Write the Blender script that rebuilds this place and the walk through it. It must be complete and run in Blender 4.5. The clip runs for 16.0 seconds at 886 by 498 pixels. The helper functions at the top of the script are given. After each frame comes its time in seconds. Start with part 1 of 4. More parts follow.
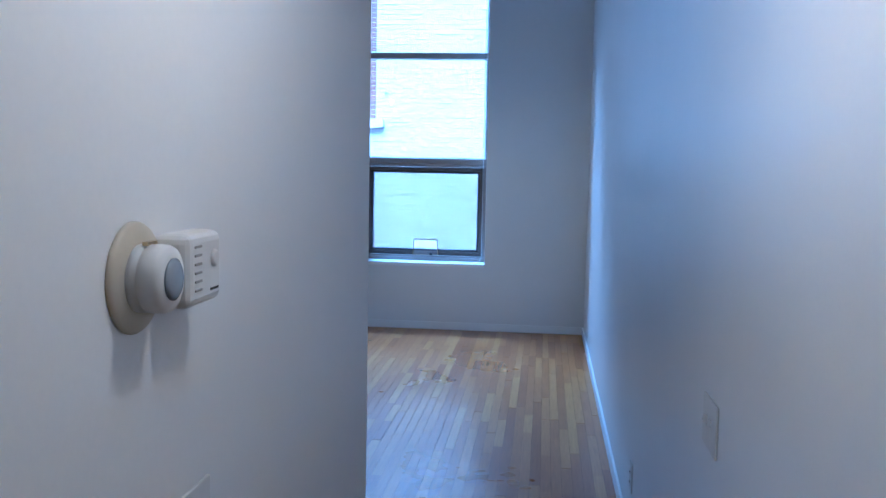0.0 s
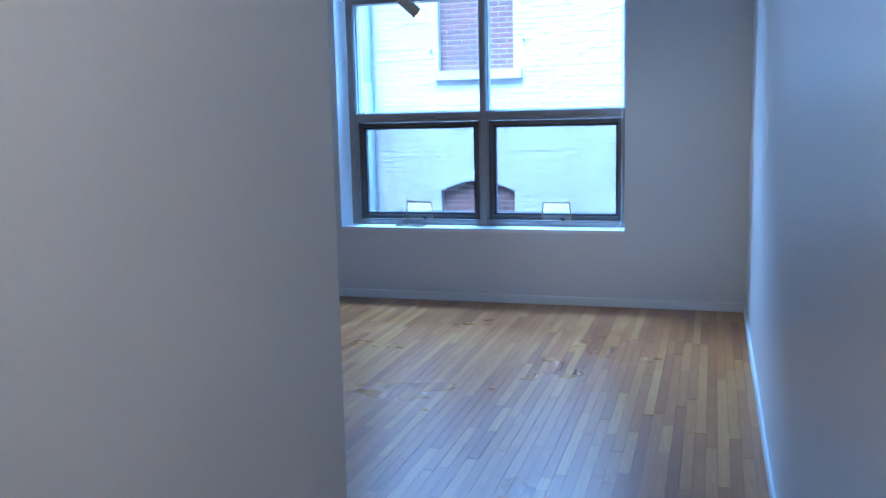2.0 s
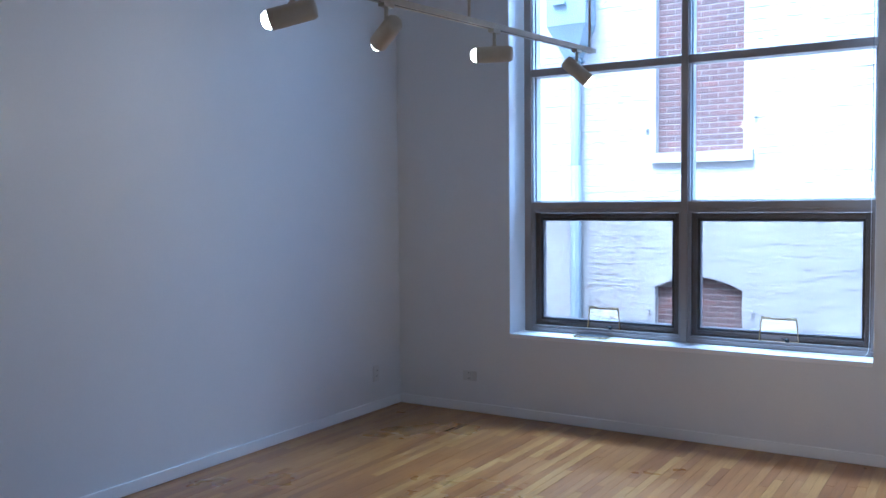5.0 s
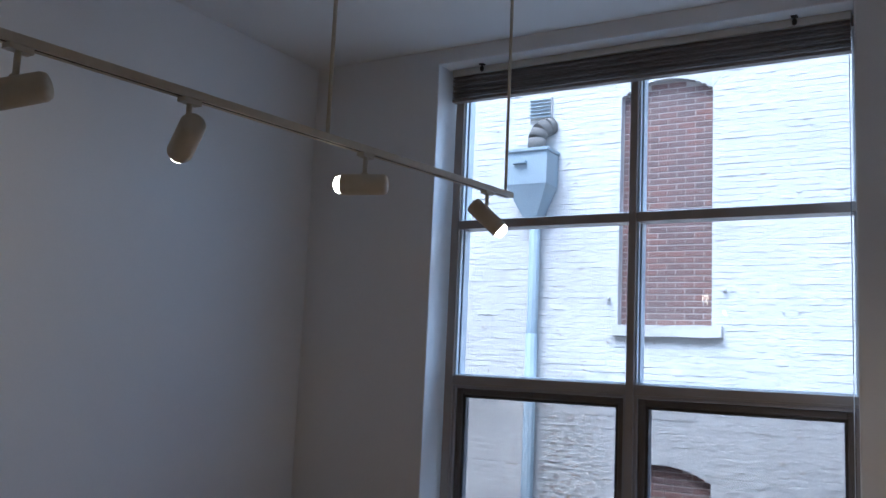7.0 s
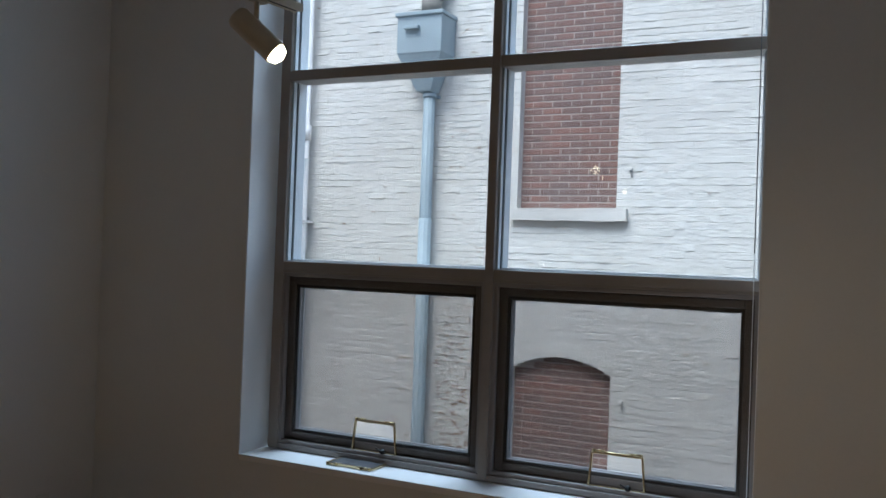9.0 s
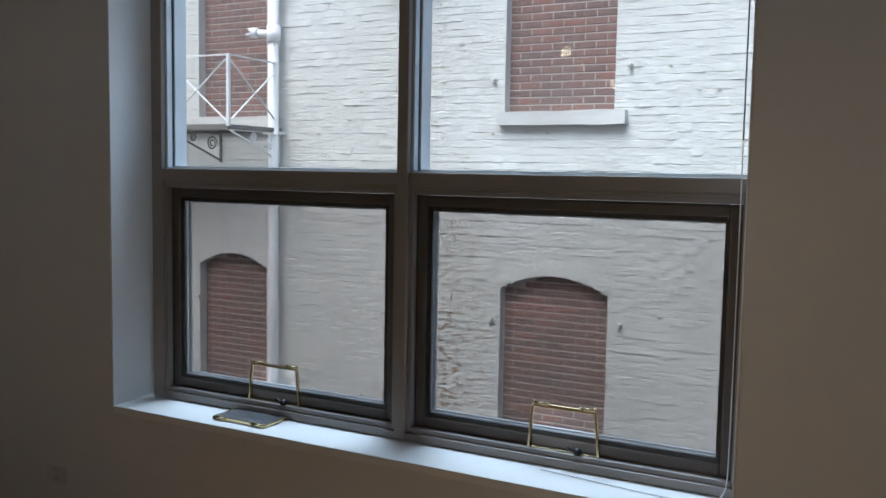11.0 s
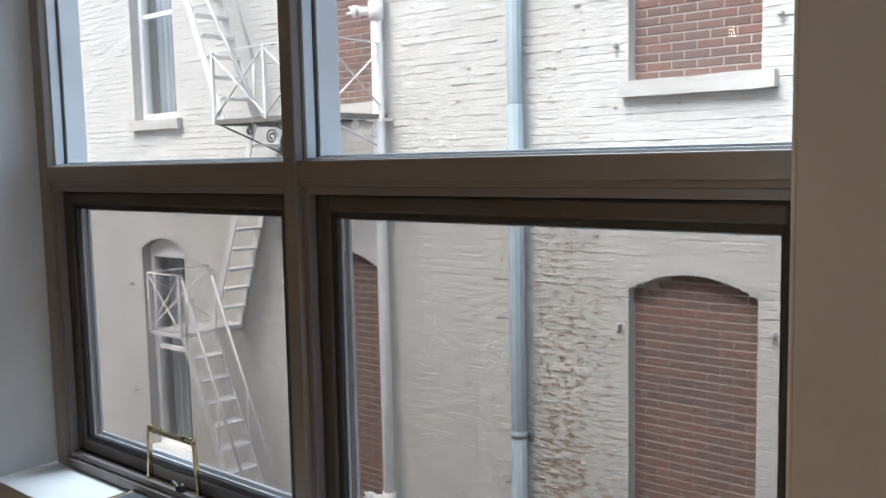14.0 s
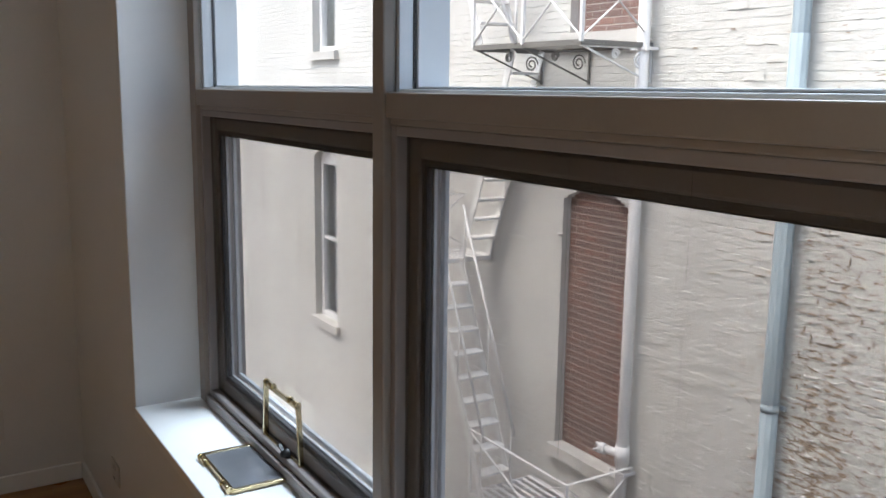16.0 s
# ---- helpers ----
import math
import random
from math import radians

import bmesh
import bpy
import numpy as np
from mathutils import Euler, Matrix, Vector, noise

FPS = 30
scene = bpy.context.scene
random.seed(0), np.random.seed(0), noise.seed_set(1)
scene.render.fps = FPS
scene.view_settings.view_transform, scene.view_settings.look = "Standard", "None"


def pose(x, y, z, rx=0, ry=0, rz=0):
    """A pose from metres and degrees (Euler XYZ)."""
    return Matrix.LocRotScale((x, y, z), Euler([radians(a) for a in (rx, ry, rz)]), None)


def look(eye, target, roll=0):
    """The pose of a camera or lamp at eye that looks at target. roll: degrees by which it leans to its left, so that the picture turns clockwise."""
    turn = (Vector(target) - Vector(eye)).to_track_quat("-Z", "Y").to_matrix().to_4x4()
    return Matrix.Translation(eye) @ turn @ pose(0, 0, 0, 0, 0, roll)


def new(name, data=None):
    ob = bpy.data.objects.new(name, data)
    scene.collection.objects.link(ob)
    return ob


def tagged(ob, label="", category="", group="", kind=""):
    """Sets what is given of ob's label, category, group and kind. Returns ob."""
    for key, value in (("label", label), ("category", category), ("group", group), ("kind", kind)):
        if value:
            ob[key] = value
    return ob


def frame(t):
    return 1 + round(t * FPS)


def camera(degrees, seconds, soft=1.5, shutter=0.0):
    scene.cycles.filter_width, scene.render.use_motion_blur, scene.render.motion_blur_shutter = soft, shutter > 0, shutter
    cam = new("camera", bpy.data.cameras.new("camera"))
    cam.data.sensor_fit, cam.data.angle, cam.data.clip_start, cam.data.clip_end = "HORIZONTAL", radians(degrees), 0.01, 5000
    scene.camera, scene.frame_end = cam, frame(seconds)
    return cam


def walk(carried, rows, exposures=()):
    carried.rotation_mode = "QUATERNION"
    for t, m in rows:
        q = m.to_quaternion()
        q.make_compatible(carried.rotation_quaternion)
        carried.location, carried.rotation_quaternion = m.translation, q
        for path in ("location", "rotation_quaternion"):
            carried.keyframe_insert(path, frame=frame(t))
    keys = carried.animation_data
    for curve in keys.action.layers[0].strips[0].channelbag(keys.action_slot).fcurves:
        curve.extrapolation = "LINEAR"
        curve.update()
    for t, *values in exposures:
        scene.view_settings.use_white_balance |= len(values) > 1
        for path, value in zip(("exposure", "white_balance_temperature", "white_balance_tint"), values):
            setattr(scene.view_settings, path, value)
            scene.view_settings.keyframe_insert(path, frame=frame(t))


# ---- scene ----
cam = camera(53.2, 16.0)
PATH = [
    (0, (0.251, 0.588, 1.482), (0.027, 2.566, 1.288), 1.1),
    (0.5, (0.294, 0.869, 1.483), (0.013, 2.838, 1.279), 0.5),
    (1, (0.326, 1.14, 1.483), (-0.066, 3.087, 1.244), -0.3),
    (1.5, (0.368, 1.37, 1.484), (-0.122, 3.289, 1.208), -0.6),
    (2, (0.375, 1.574, 1.482), (-0.205, 3.465, 1.186), -1.3),
    (2.5, (0.408, 1.758, 1.476), (-0.264, 3.618, 1.175), -1.6),
    (3, (0.435, 1.975, 1.484), (-0.331, 3.798, 1.185), -1.8),
    (5.3, (0.314, 2.996, 1.528), (-0.777, 4.672, 1.477), -0.3),
    (5.5, (0.3, 3.107, 1.527), (-0.8, 4.777, 1.516), -0.1),
    (6, (0.262, 3.365, 1.542), (-0.828, 5.04, 1.624), 0.9),
    (6.5, (0.211, 3.624, 1.58), (-0.845, 5.315, 1.749), 2.0),
    (7, (0.2, 3.888, 1.586), (-0.827, 5.585, 1.841), 2.6),
    (7.5, (0.203, 4.193, 1.6), (-0.795, 5.906, 1.868), 2.7),
    (8, (0.172, 4.47, 1.572), (-0.779, 6.216, 1.785), 2.5),
    (8.5, (0.129, 4.727, 1.576), (-0.778, 6.506, 1.693), 2.4),
    (9, (0.131, 4.973, 1.562), (-0.756, 6.765, 1.581), 2.1),
    (9.5, (0.148, 5.2, 1.557), (-0.734, 6.994, 1.492), 1.7),
    (10, (0.124, 5.445, 1.537), (-0.759, 7.236, 1.421), 1.5),
    (12.5, (0.116, 6.561, 1.505), (-0.954, 8.239, 1.304), -0.5),
    (13, (0.133, 6.739, 1.514), (-0.997, 8.377, 1.315), -0.9),
    (13.5, (0.144, 7.025, 1.518), (-1.063, 8.608, 1.317), -1.1),
    (14, (0.106, 7.237, 1.51), (-1.168, 8.766, 1.311), -1.2),
    (14.5, (0.037, 7.412, 1.519), (-1.314, 8.873, 1.316), -0.8),
    (15, (-0.047, 7.582, 1.518), (-1.49, 8.948, 1.293), -0.5),
    (15.5, (-0.033, 7.686, 1.52), (-1.584, 8.917, 1.238), 0.7),
    (16, (-0.004, 7.791, 1.519), (-1.675, 8.833, 1.168), 0.8),
]
EXPOSURES = [
    (0, 2.2, 3450, 3), (2, 2.2, 3600, 3), (3, 2.18, 3800, 5), (5.5, 2.17, 4450, 9), (7, 1.3, 4850, 9), (9, 0.75, 5500, 4),
    (10, 0.75, 5650, 4), (12.5, 1.2, 5600, 4), (14.5, 1.25, 6250, 9), (15.5, 1.28, 6250, 9), (16, 1.45, 6250, 9),
]
walk(cam, [(t, look(eye, target, roll)) for t, eye, target, roll in PATH], EXPOSURES)

# ---- light ----
SUN_ELEV, SUN_ROT = radians(58), radians(200)
world = bpy.data.worlds.new("sky")
scene.world = world
world.use_nodes = True
wn = world.node_tree
sky = wn.nodes.new("ShaderNodeTexSky")
sky.sky_type = "NISHITA"
sky.sun_disc = False
sky.sun_elevation, sky.sun_rotation = SUN_ELEV, SUN_ROT
sky.air_density, sky.dust_density, sky.ozone_density = 1.0, 4.0, 1.0
wn.nodes["Background"].inputs["Strength"].default_value = 0.15
wn.links.new(sky.outputs["Color"], wn.nodes["Background"].inputs["Color"])
sun = new("sun", bpy.data.lights.new("sun", "SUN"))
sun.data.energy, sun.data.angle, sun.data.color = 1.35, radians(30), (1.0, 0.98, 0.96)
sun.matrix_world = look((0, 0, 30), (2.5, 10.0, 30 - 16.5))

# the strip of sky over the alley, as it shines in at the window
strip_light = new("sky_strip_light", bpy.data.lights.new("sky_strip_light", "AREA"))
strip_light.data.shape, strip_light.data.size, strip_light.data.size_y = "RECTANGLE", 2.6, 1.6
strip_light.data.energy, strip_light.data.color = 190.0, (0.76, 0.88, 1.0)
strip_light.matrix_world = look((-2.1, 10.5, 5.3), (-1.4, 7.6, 1.2))

# ---- plan ----
XR, XL, YW, ZC = 0.625, -3.53, 8.34, 3.495         # right wall, left wall, window wall, ceiling
HX, HY, YB = -0.208, 2.887, -2.2                    # hall corner, back of the hall
OX0, OX1, OZ0, OZ1 = -2.585, -0.252, 0.594, 3.40    # window opening
FY = 8.525                                          # inner face of the window frame
BY = 13.835                                         # face of the building across the alley
ALLEY = -7.2


# ---- materials ----
def nodes_of(name):
    m = bpy.data.materials.new(name)
    m.use_nodes = True
    return m, m.node_tree.nodes, m.node_tree.links, m.node_tree.nodes["Principled BSDF"]


def mixed(nt, fac, a, b, mode="MIX"):
    n = nt.nodes.new("ShaderNodeMix")
    n.data_type, n.blend_type = "RGBA", mode
    for socket, v in ((n.inputs["Factor"], fac), (n.inputs["A"], a), (n.inputs["B"], b)):
        if hasattr(v, "links"):
            nt.links.new(v, socket)
        else:
            socket.default_value = v if isinstance(v, (int, float)) else (*v, 1.0)
    return n.outputs["Result"]


def noise_tex(nt, scale, detail=4.0, rough=0.6, stretch=(1, 1, 1), world_space=True):
    co = nt.nodes.new("ShaderNodeNewGeometry").outputs["Position"] if world_space else nt.nodes.new("ShaderNodeTexCoord").outputs["Object"]
    mp = nt.nodes.new("ShaderNodeMapping")
    mp.inputs["Scale"].default_value = stretch
    nt.links.new(co, mp.inputs["Vector"])
    n = nt.nodes.new("ShaderNodeTexNoise")
    n.inputs["Scale"].default_value, n.inputs["Detail"].default_value, n.inputs["Roughness"].default_value = scale, detail, rough
    nt.links.new(mp.outputs["Vector"], n.inputs["Vector"])
    return n.outputs["Fac"]


def ramp(nt, fac, lo, hi):
    n = nt.nodes.new("ShaderNodeMapRange")
    n.inputs["From Min"].default_value, n.inputs["From Max"].default_value = lo, hi
    nt.links.new(fac, n.inputs["Value"])
    return n.outputs["Result"]


def bumped(nt, bsdf, height, strength, distance):
    b = nt.nodes.new("ShaderNodeBump")
    b.inputs["Strength"].default_value, b.inputs["Distance"].default_value = strength, distance
    nt.links.new(height, b.inputs["Height"])
    nt.links.new(b.outputs["Normal"], bsdf.inputs["Normal"])


def surface(name, color, rough=0.5, metal=0.0, spots=0.12, scale=3.0, grain=60.0, bump=0.2, depth=0.001, stretch=(1, 1, 1), dark=0.75):
    """Base colour with large blotches, small grain and fine relief."""
    m, ns, ls, b = nodes_of(name)
    nt = m.node_tree
    big = noise_tex(nt, scale, 5.0, 0.6, stretch)
    fine = noise_tex(nt, grain, 3.0, 0.6, stretch)
    c = mixed(nt, ramp(nt, big, 0.35, 0.75), color, [v * dark for v in color])
    c = mixed(nt, spots, c, mixed(nt, fine, [v * 0.6 for v in color], [min(1, v * 1.3) for v in color]))
    ls.new(c, b.inputs["Base Color"])
    r = nt.nodes.new("ShaderNodeMapRange")
    r.inputs["To Min"].default_value, r.inputs["To Max"].default_value = max(0.02, rough - 0.08), min(1, rough + 0.1)
    ls.new(fine, r.inputs["Value"])
    ls.new(r.outputs["Result"], b.inputs["Roughness"])
    b.inputs["Metallic"].default_value = metal
    if bump:
        bumped(nt, b, fine, bump, depth)
    return m


def glowing(name, color, strength):
    m, ns, ls, b = nodes_of(name)
    b.inputs["Base Color"].default_value = (0.9, 0.9, 0.88, 1)
    b.inputs["Emission Color"].default_value = (*color, 1)
    b.inputs["Emission Strength"].default_value = strength
    return m


def pane_glass(name, tint, dirt, streak=(1, 1, 0.6)):
    """Clear glass: see-through, with a Fresnel gloss and a thin film of dust."""
    m, ns, ls, b = nodes_of(name)
    nt = m.node_tree
    out = ns["Material Output"]
    ns.remove(b)
    clear = ns.new("ShaderNodeBsdfTransparent")
    clear.inputs["Color"].default_value = (*tint, 1)
    gloss = ns.new("ShaderNodeBsdfGlossy")
    gloss.inputs["Roughness"].default_value = 0.01
    face = ns.new("ShaderNodeLayerWeight")
    face.inputs["Blend"].default_value = 0.5
    steep = ns.new("ShaderNodeMath")
    steep.operation = "POWER"
    steep.inputs[1].default_value = 5.0
    ls.new(face.outputs["Facing"], steep.inputs[0])
    shine = ns.new("ShaderNodeMapRange")
    shine.inputs["To Min"].default_value, shine.inputs["To Max"].default_value = 0.03, 0.8
    ls.new(steep.outputs["Value"], shine.inputs["Value"])
    mx = ns.new("ShaderNodeMixShader")
    ls.new(shine.outputs["Result"], mx.inputs["Fac"])
    ls.new(clear.outputs["BSDF"], mx.inputs[1])
    ls.new(gloss.outputs["BSDF"], mx.inputs[2])
    film = ns.new("ShaderNodeBsdfDiffuse")
    film.inputs["Color"].default_value = (0.6, 0.6, 0.6, 1)
    dm = ns.new("ShaderNodeMath")
    dm.operation = "MULTIPLY"
    dm.inputs[1].default_value = dirt
    ls.new(ramp(nt, noise_tex(nt, 2.5, 6.0, 0.7, streak), 0.3, 0.75), dm.inputs[0])
    mx2 = ns.new("ShaderNodeMixShader")
    ls.new(dm.outputs["Value"], mx2.inputs["Fac"])
    ls.new(mx.outputs["Shader"], mx2.inputs[1])
    ls.new(film.outputs["BSDF"], mx2.inputs[2])
    ls.new(mx2.outputs["Shader"], out.inputs["Surface"])
    return m


def wood_floor():
    m, ns, ls, b = nodes_of("oak_floor")
    nt = m.node_tree
    rnd = ns.new("ShaderNodeObjectInfo").outputs["Random"]
    isl = ns.new("ShaderNodeNewGeometry").outputs["Random Per Island"]
    add = ns.new("ShaderNodeMath")
    add.operation = "ADD"
    ls.new(rnd, add.inputs[0])
    ls.new(isl, add.inputs[1])
    fr = ns.new("ShaderNodeMath")
    fr.operation = "FRACT"
    ls.new(add.outputs["Value"], fr.inputs[0])
    cr = ns.new("ShaderNodeValToRGB")
    els = cr.color_ramp.elements
    els[0].position, els[0].color = 0.0, (0.30, 0.12, 0.028, 1)
    els[1].position, els[1].color = 1.0, (0.54, 0.305, 0.078, 1)
    for p, c in ((0.25, (0.38, 0.168, 0.038)), (0.55, (0.43, 0.205, 0.048)), (0.8, (0.48, 0.25, 0.062))):
        e = els.new(p)
        e.color = (*c, 1)
    ls.new(fr.outputs["Value"], cr.inputs["Fac"])
    grain = noise_tex(nt, 14.0, 6.0, 0.7, (6, 0.35, 1))
    fine = noise_tex(nt, 60.0, 3.0, 0.6, (6, 0.3, 1))
    c = mixed(nt, ramp(nt, grain, 0.3, 0.8), cr.outputs["Color"], (0.62, 0.53, 0.46), "MULTIPLY")
    c = mixed(nt, 0.35, c, mixed(nt, fine, (0.45, 0.4, 0.36), (1, 1, 1)), "MULTIPLY")
    ls.new(c, b.inputs["Base Color"])
    wear = noise_tex(nt, 1.2, 4.0, 0.6)
    r = ns.new("ShaderNodeMapRange")
    r.inputs["To Min"].default_value, r.inputs["To Max"].default_value = 0.22, 0.36
    ls.new(wear, r.inputs["Value"])
    ls.new(r.outputs["Result"], b.inputs["Roughness"])
    b.inputs["Coat Weight"].default_value = 0.25
    b.inputs["Coat Roughness"].default_value = 0.22
    bumped(nt, b, grain, 0.15, 0.001)
    return m


def painted_brick():
    """Thick old white paint over brick, with peeling spots that gather beside the downspout."""
    m, ns, ls, b = nodes_of("white_painted_brick")
    nt = m.node_tree
    big = noise_tex(nt, 0.7, 5.0, 0.6)
    mid = noise_tex(nt, 6.0, 5.0, 0.65, (1, 1, 1.6))
    fine = noise_tex(nt, 26.0, 6.0, 0.72, (0.4, 1, 1))
    c = mixed(nt, ramp(nt, big, 0.3, 0.75), (0.66, 0.655, 0.62), (0.56, 0.55, 0.505))
    c = mixed(nt, ramp(nt, mid, 0.45, 0.8), c, (0.52, 0.51, 0.47))
    # peeled flakes
    pos = ns.new("ShaderNodeNewGeometry").outputs["Position"]
    sep = ns.new("ShaderNodeSeparateXYZ")
    ls.new(pos, sep.inputs["Vector"])
    near = ns.new("ShaderNodeMapRange")
    off = ns.new("ShaderNodeMath")
    off.operation = "ADD"
    off.inputs[1].default_value = 4.05
    ls.new(sep.outputs["X"], off.inputs[0])
    ab = ns.new("ShaderNodeMath")
    ab.operation = "ABSOLUTE"
    ls.new(off.outputs["Value"], ab.inputs[0])
    near.inputs["From Min"].default_value, near.inputs["From Max"].default_value = 0.05, 1.1
    near.inputs["To Min"].default_value, near.inputs["To Max"].default_value = 0.16, 0.0
    ls.new(ab.outputs["Value"], near.inputs["Value"])
    low = ns.new("ShaderNodeMapRange")
    low.inputs["From Min"].default_value, low.inputs["From Max"].default_value = 2.2, -1.5
    low.inputs["To Min"].default_value, low.inputs["To Max"].default_value = 0.25, 1.0
    ls.new(sep.outputs["Z"], low.inputs["Value"])
    mul = ns.new("ShaderNodeMath")
    mul.operation = "MULTIPLY"
    ls.new(near.outputs["Result"], mul.inputs[0])
    ls.new(low.outputs["Result"], mul.inputs[1])
    flake = noise_tex(nt, 15.0, 6.0, 0.75, (0.55, 0.55, 2.4))
    sm = ns.new("ShaderNodeMath")
    sm.operation = "ADD"
    ls.new(flake, sm.inputs[0])
    ls.new(mul.outputs["Value"], sm.inputs[1])
    c = mixed(nt, ramp(nt, sm.outputs["Value"], 0.655, 0.675), c, (0.31, 0.235, 0.165))
    ls.new(c, b.inputs["Base Color"])
    b.inputs["Roughness"].default_value = 0.62
    bumped(nt, b, fine, 0.7, 0.02)
    return m


def red_brick():
    m, ns, ls, b = nodes_of("bare_red_brick")
    nt = m.node_tree
    rnd = ns.new("ShaderNodeObjectInfo").outputs["Random"]
    cr = ns.new("ShaderNodeValToRGB")
    els = cr.color_ramp.elements
    els[0].position, els[0].color = 0.0, (0.12, 0.085, 0.08, 1)
    els[1].position, els[1].color = 1.0, (0.25, 0.122, 0.095, 1)
    e = els.new(0.45)
    e.color = (0.185, 0.118, 0.103, 1)
    ls.new(rnd, cr.inputs["Fac"])
    fine = noise_tex(nt, 45.0, 5.0, 0.7)
    big = noise_tex(nt, 1.8, 5.0, 0.65, (1, 1, 0.6))
    c = mixed(nt, 0.4, cr.outputs["Color"], mixed(nt, fine, (0.09, 0.06, 0.055), (0.34, 0.2, 0.16)))
    c = mixed(nt, ramp(nt, big, 0.42, 0.8), c, (0.16, 0.125, 0.115))
    ls.new(c, b.inputs["Base Color"])
    b.inputs["Roughness"].default_value = 0.9
    bumped(nt, b, fine, 0.4, 0.004)
    return m


M_WALL = surface("grey_wall_paint", (0.78, 0.775, 0.765), 0.36, spots=0.08, scale=0.8, grain=90, bump=0.12, dark=0.93)
M_CEIL = surface("ceiling_paint", (0.80, 0.80, 0.78), 0.7, spots=0.06, scale=0.9, grain=90, bump=0.1, dark=0.94)
M_TRIM = surface("white_trim_paint", (0.86, 0.86, 0.85), 0.4, spots=0.06, scale=2, grain=70, bump=0.08, dark=0.93)
M_FLOOR = wood_floor()
M_GAP = surface("floor_gap", (0.05, 0.03, 0.02), 0.8, bump=0)
M_FRAME = surface("taupe_window_paint", (0.33, 0.285, 0.245), 0.42, spots=0.15, scale=4, grain=120, bump=0.08, dark=0.85)
M_SASH = surface("dark_bronze_sash_paint", (0.31, 0.275, 0.26), 0.4, spots=0.12, scale=5, grain=110, bump=0.08, dark=0.8)
M_DARKSASH = surface("dark_sash_lip", (0.10, 0.09, 0.088), 0.4, spots=0.12, scale=5, grain=110, bump=0.08, dark=0.8)
M_GASKET = surface("black_gasket", (0.02, 0.02, 0.022), 0.6, bump=0)
M_STOP = surface("white_glazing_stop", (0.72, 0.74, 0.76), 0.4, bump=0.05)
M_GLASS = pane_glass("window_glass", (0.96, 0.97, 0.97), 0.03)
M_GLASS_LOW = pane_glass("dusty_window_glass", (0.95, 0.95, 0.95), 0.11, (1, 1, 0.22))


def tint_sheet():
    """Dark tint, mostly see-through, for the sheet that dims the lower panes."""
    m, ns, ls, b = nodes_of("darkening_tint")
    b.inputs["Base Color"].default_value = (0.16, 0.155, 0.15, 1)
    b.inputs["Roughness"].default_value = 0.8
    clear = ns.new("ShaderNodeBsdfTransparent")
    clear.inputs["Color"].default_value = (0.85, 0.84, 0.83, 1)
    mx = ns.new("ShaderNodeMixShader")
    mx.inputs["Fac"].default_value = 0.10
    ls.new(clear.outputs["BSDF"], mx.inputs[1])
    ls.new(b.outputs["BSDF"], mx.inputs[2])
    ls.new(mx.outputs["Shader"], ns["Material Output"].inputs["Surface"])
    return m


M_TINTSHEET = tint_sheet()
M_BRASS = surface("polished_brass", (0.74, 0.62, 0.38), 0.2, 1.0, spots=0.2, grain=80, bump=0.05)
M_GREYGLASS = surface("dark_mirror_glass", (0.30, 0.31, 0.33), 0.10, 0.5, spots=0.05, bump=0)
M_TRACK = surface("ivory_enamel", (0.60, 0.53, 0.40), 0.4, spots=0.08, scale=5, grain=100, bump=0.05)
M_DARKMETAL = surface("dark_metal", (0.04, 0.04, 0.04), 0.45, 0.6, bump=0.05)
M_BULB = glowing("warm_lamp_glass", (1.0, 0.82, 0.52), 6.0)
M_PLATE = surface("white_plastic", (0.74, 0.73, 0.70), 0.35, spots=0.05, grain=120, bump=0.04)
M_IVORY = surface("yellowed_plastic", (0.62, 0.56, 0.42), 0.4, spots=0.08, grain=90, bump=0.05)
M_LENS = surface("grey_dial_glass", (0.30, 0.33, 0.38), 0.1, spots=0.05, bump=0)
M_SLOT = surface("dark_slot", (0.03, 0.03, 0.03), 0.7, bump=0)
M_VENT = surface("grey_vent_slit", (0.34, 0.33, 0.31), 0.6, bump=0)
M_BLIND = surface("brown_grey_slats", (0.20, 0.165, 0.145), 0.5, spots=0.2, grain=60, bump=0.1)
M_HEAD = surface("beige_headrail", (0.62, 0.60, 0.55), 0.45, bump=0.05)
M_CORD = surface("grey_cord", (0.16, 0.16, 0.17), 0.8, bump=0)
M_WHITEBRICK = painted_brick()
M_MORTAR = M_WHITEBRICK
M_REDBRICK = red_brick()
M_BAREBRICK = surface("bare_tan_brick", (0.36, 0.28, 0.20), 0.9, spots=0.3, scale=4, grain=30, bump=0.4, dark=0.6)
M_REDMORTAR = surface("grey_mortar", (0.52, 0.475, 0.435), 0.9, spots=0.3, scale=3, grain=40, bump=0.4, depth=0.004, dark=0.65)
M_STONE = surface("painted_stone", (0.58, 0.565, 0.53), 0.75, spots=0.25, scale=3, grain=22, bump=0.6, depth=0.008, dark=0.72)
M_GALV = surface("blue_grey_galvanised", (0.325, 0.395, 0.43), 0.62, 0.0, spots=0.15, scale=3, grain=40, bump=0.12, dark=0.75)
M_IRON = surface("white_painted_iron", (0.86, 0.85, 0.82), 0.55, spots=0.2, scale=6, grain=50, bump=0.25, dark=0.75)
# dark grey iron for the high landings, two brackets and the hopper elbow
M_DARKIRON = surface("dark_grey_iron", (0.20, 0.19, 0.17), 0.8, spots=0.35, scale=6, grain=45, bump=0.3, dark=0.6)
M_WHITEPIPE = surface("white_pipe_paint", (0.86, 0.85, 0.835), 0.45, spots=0.12, scale=3, grain=40, bump=0.1, dark=0.85)
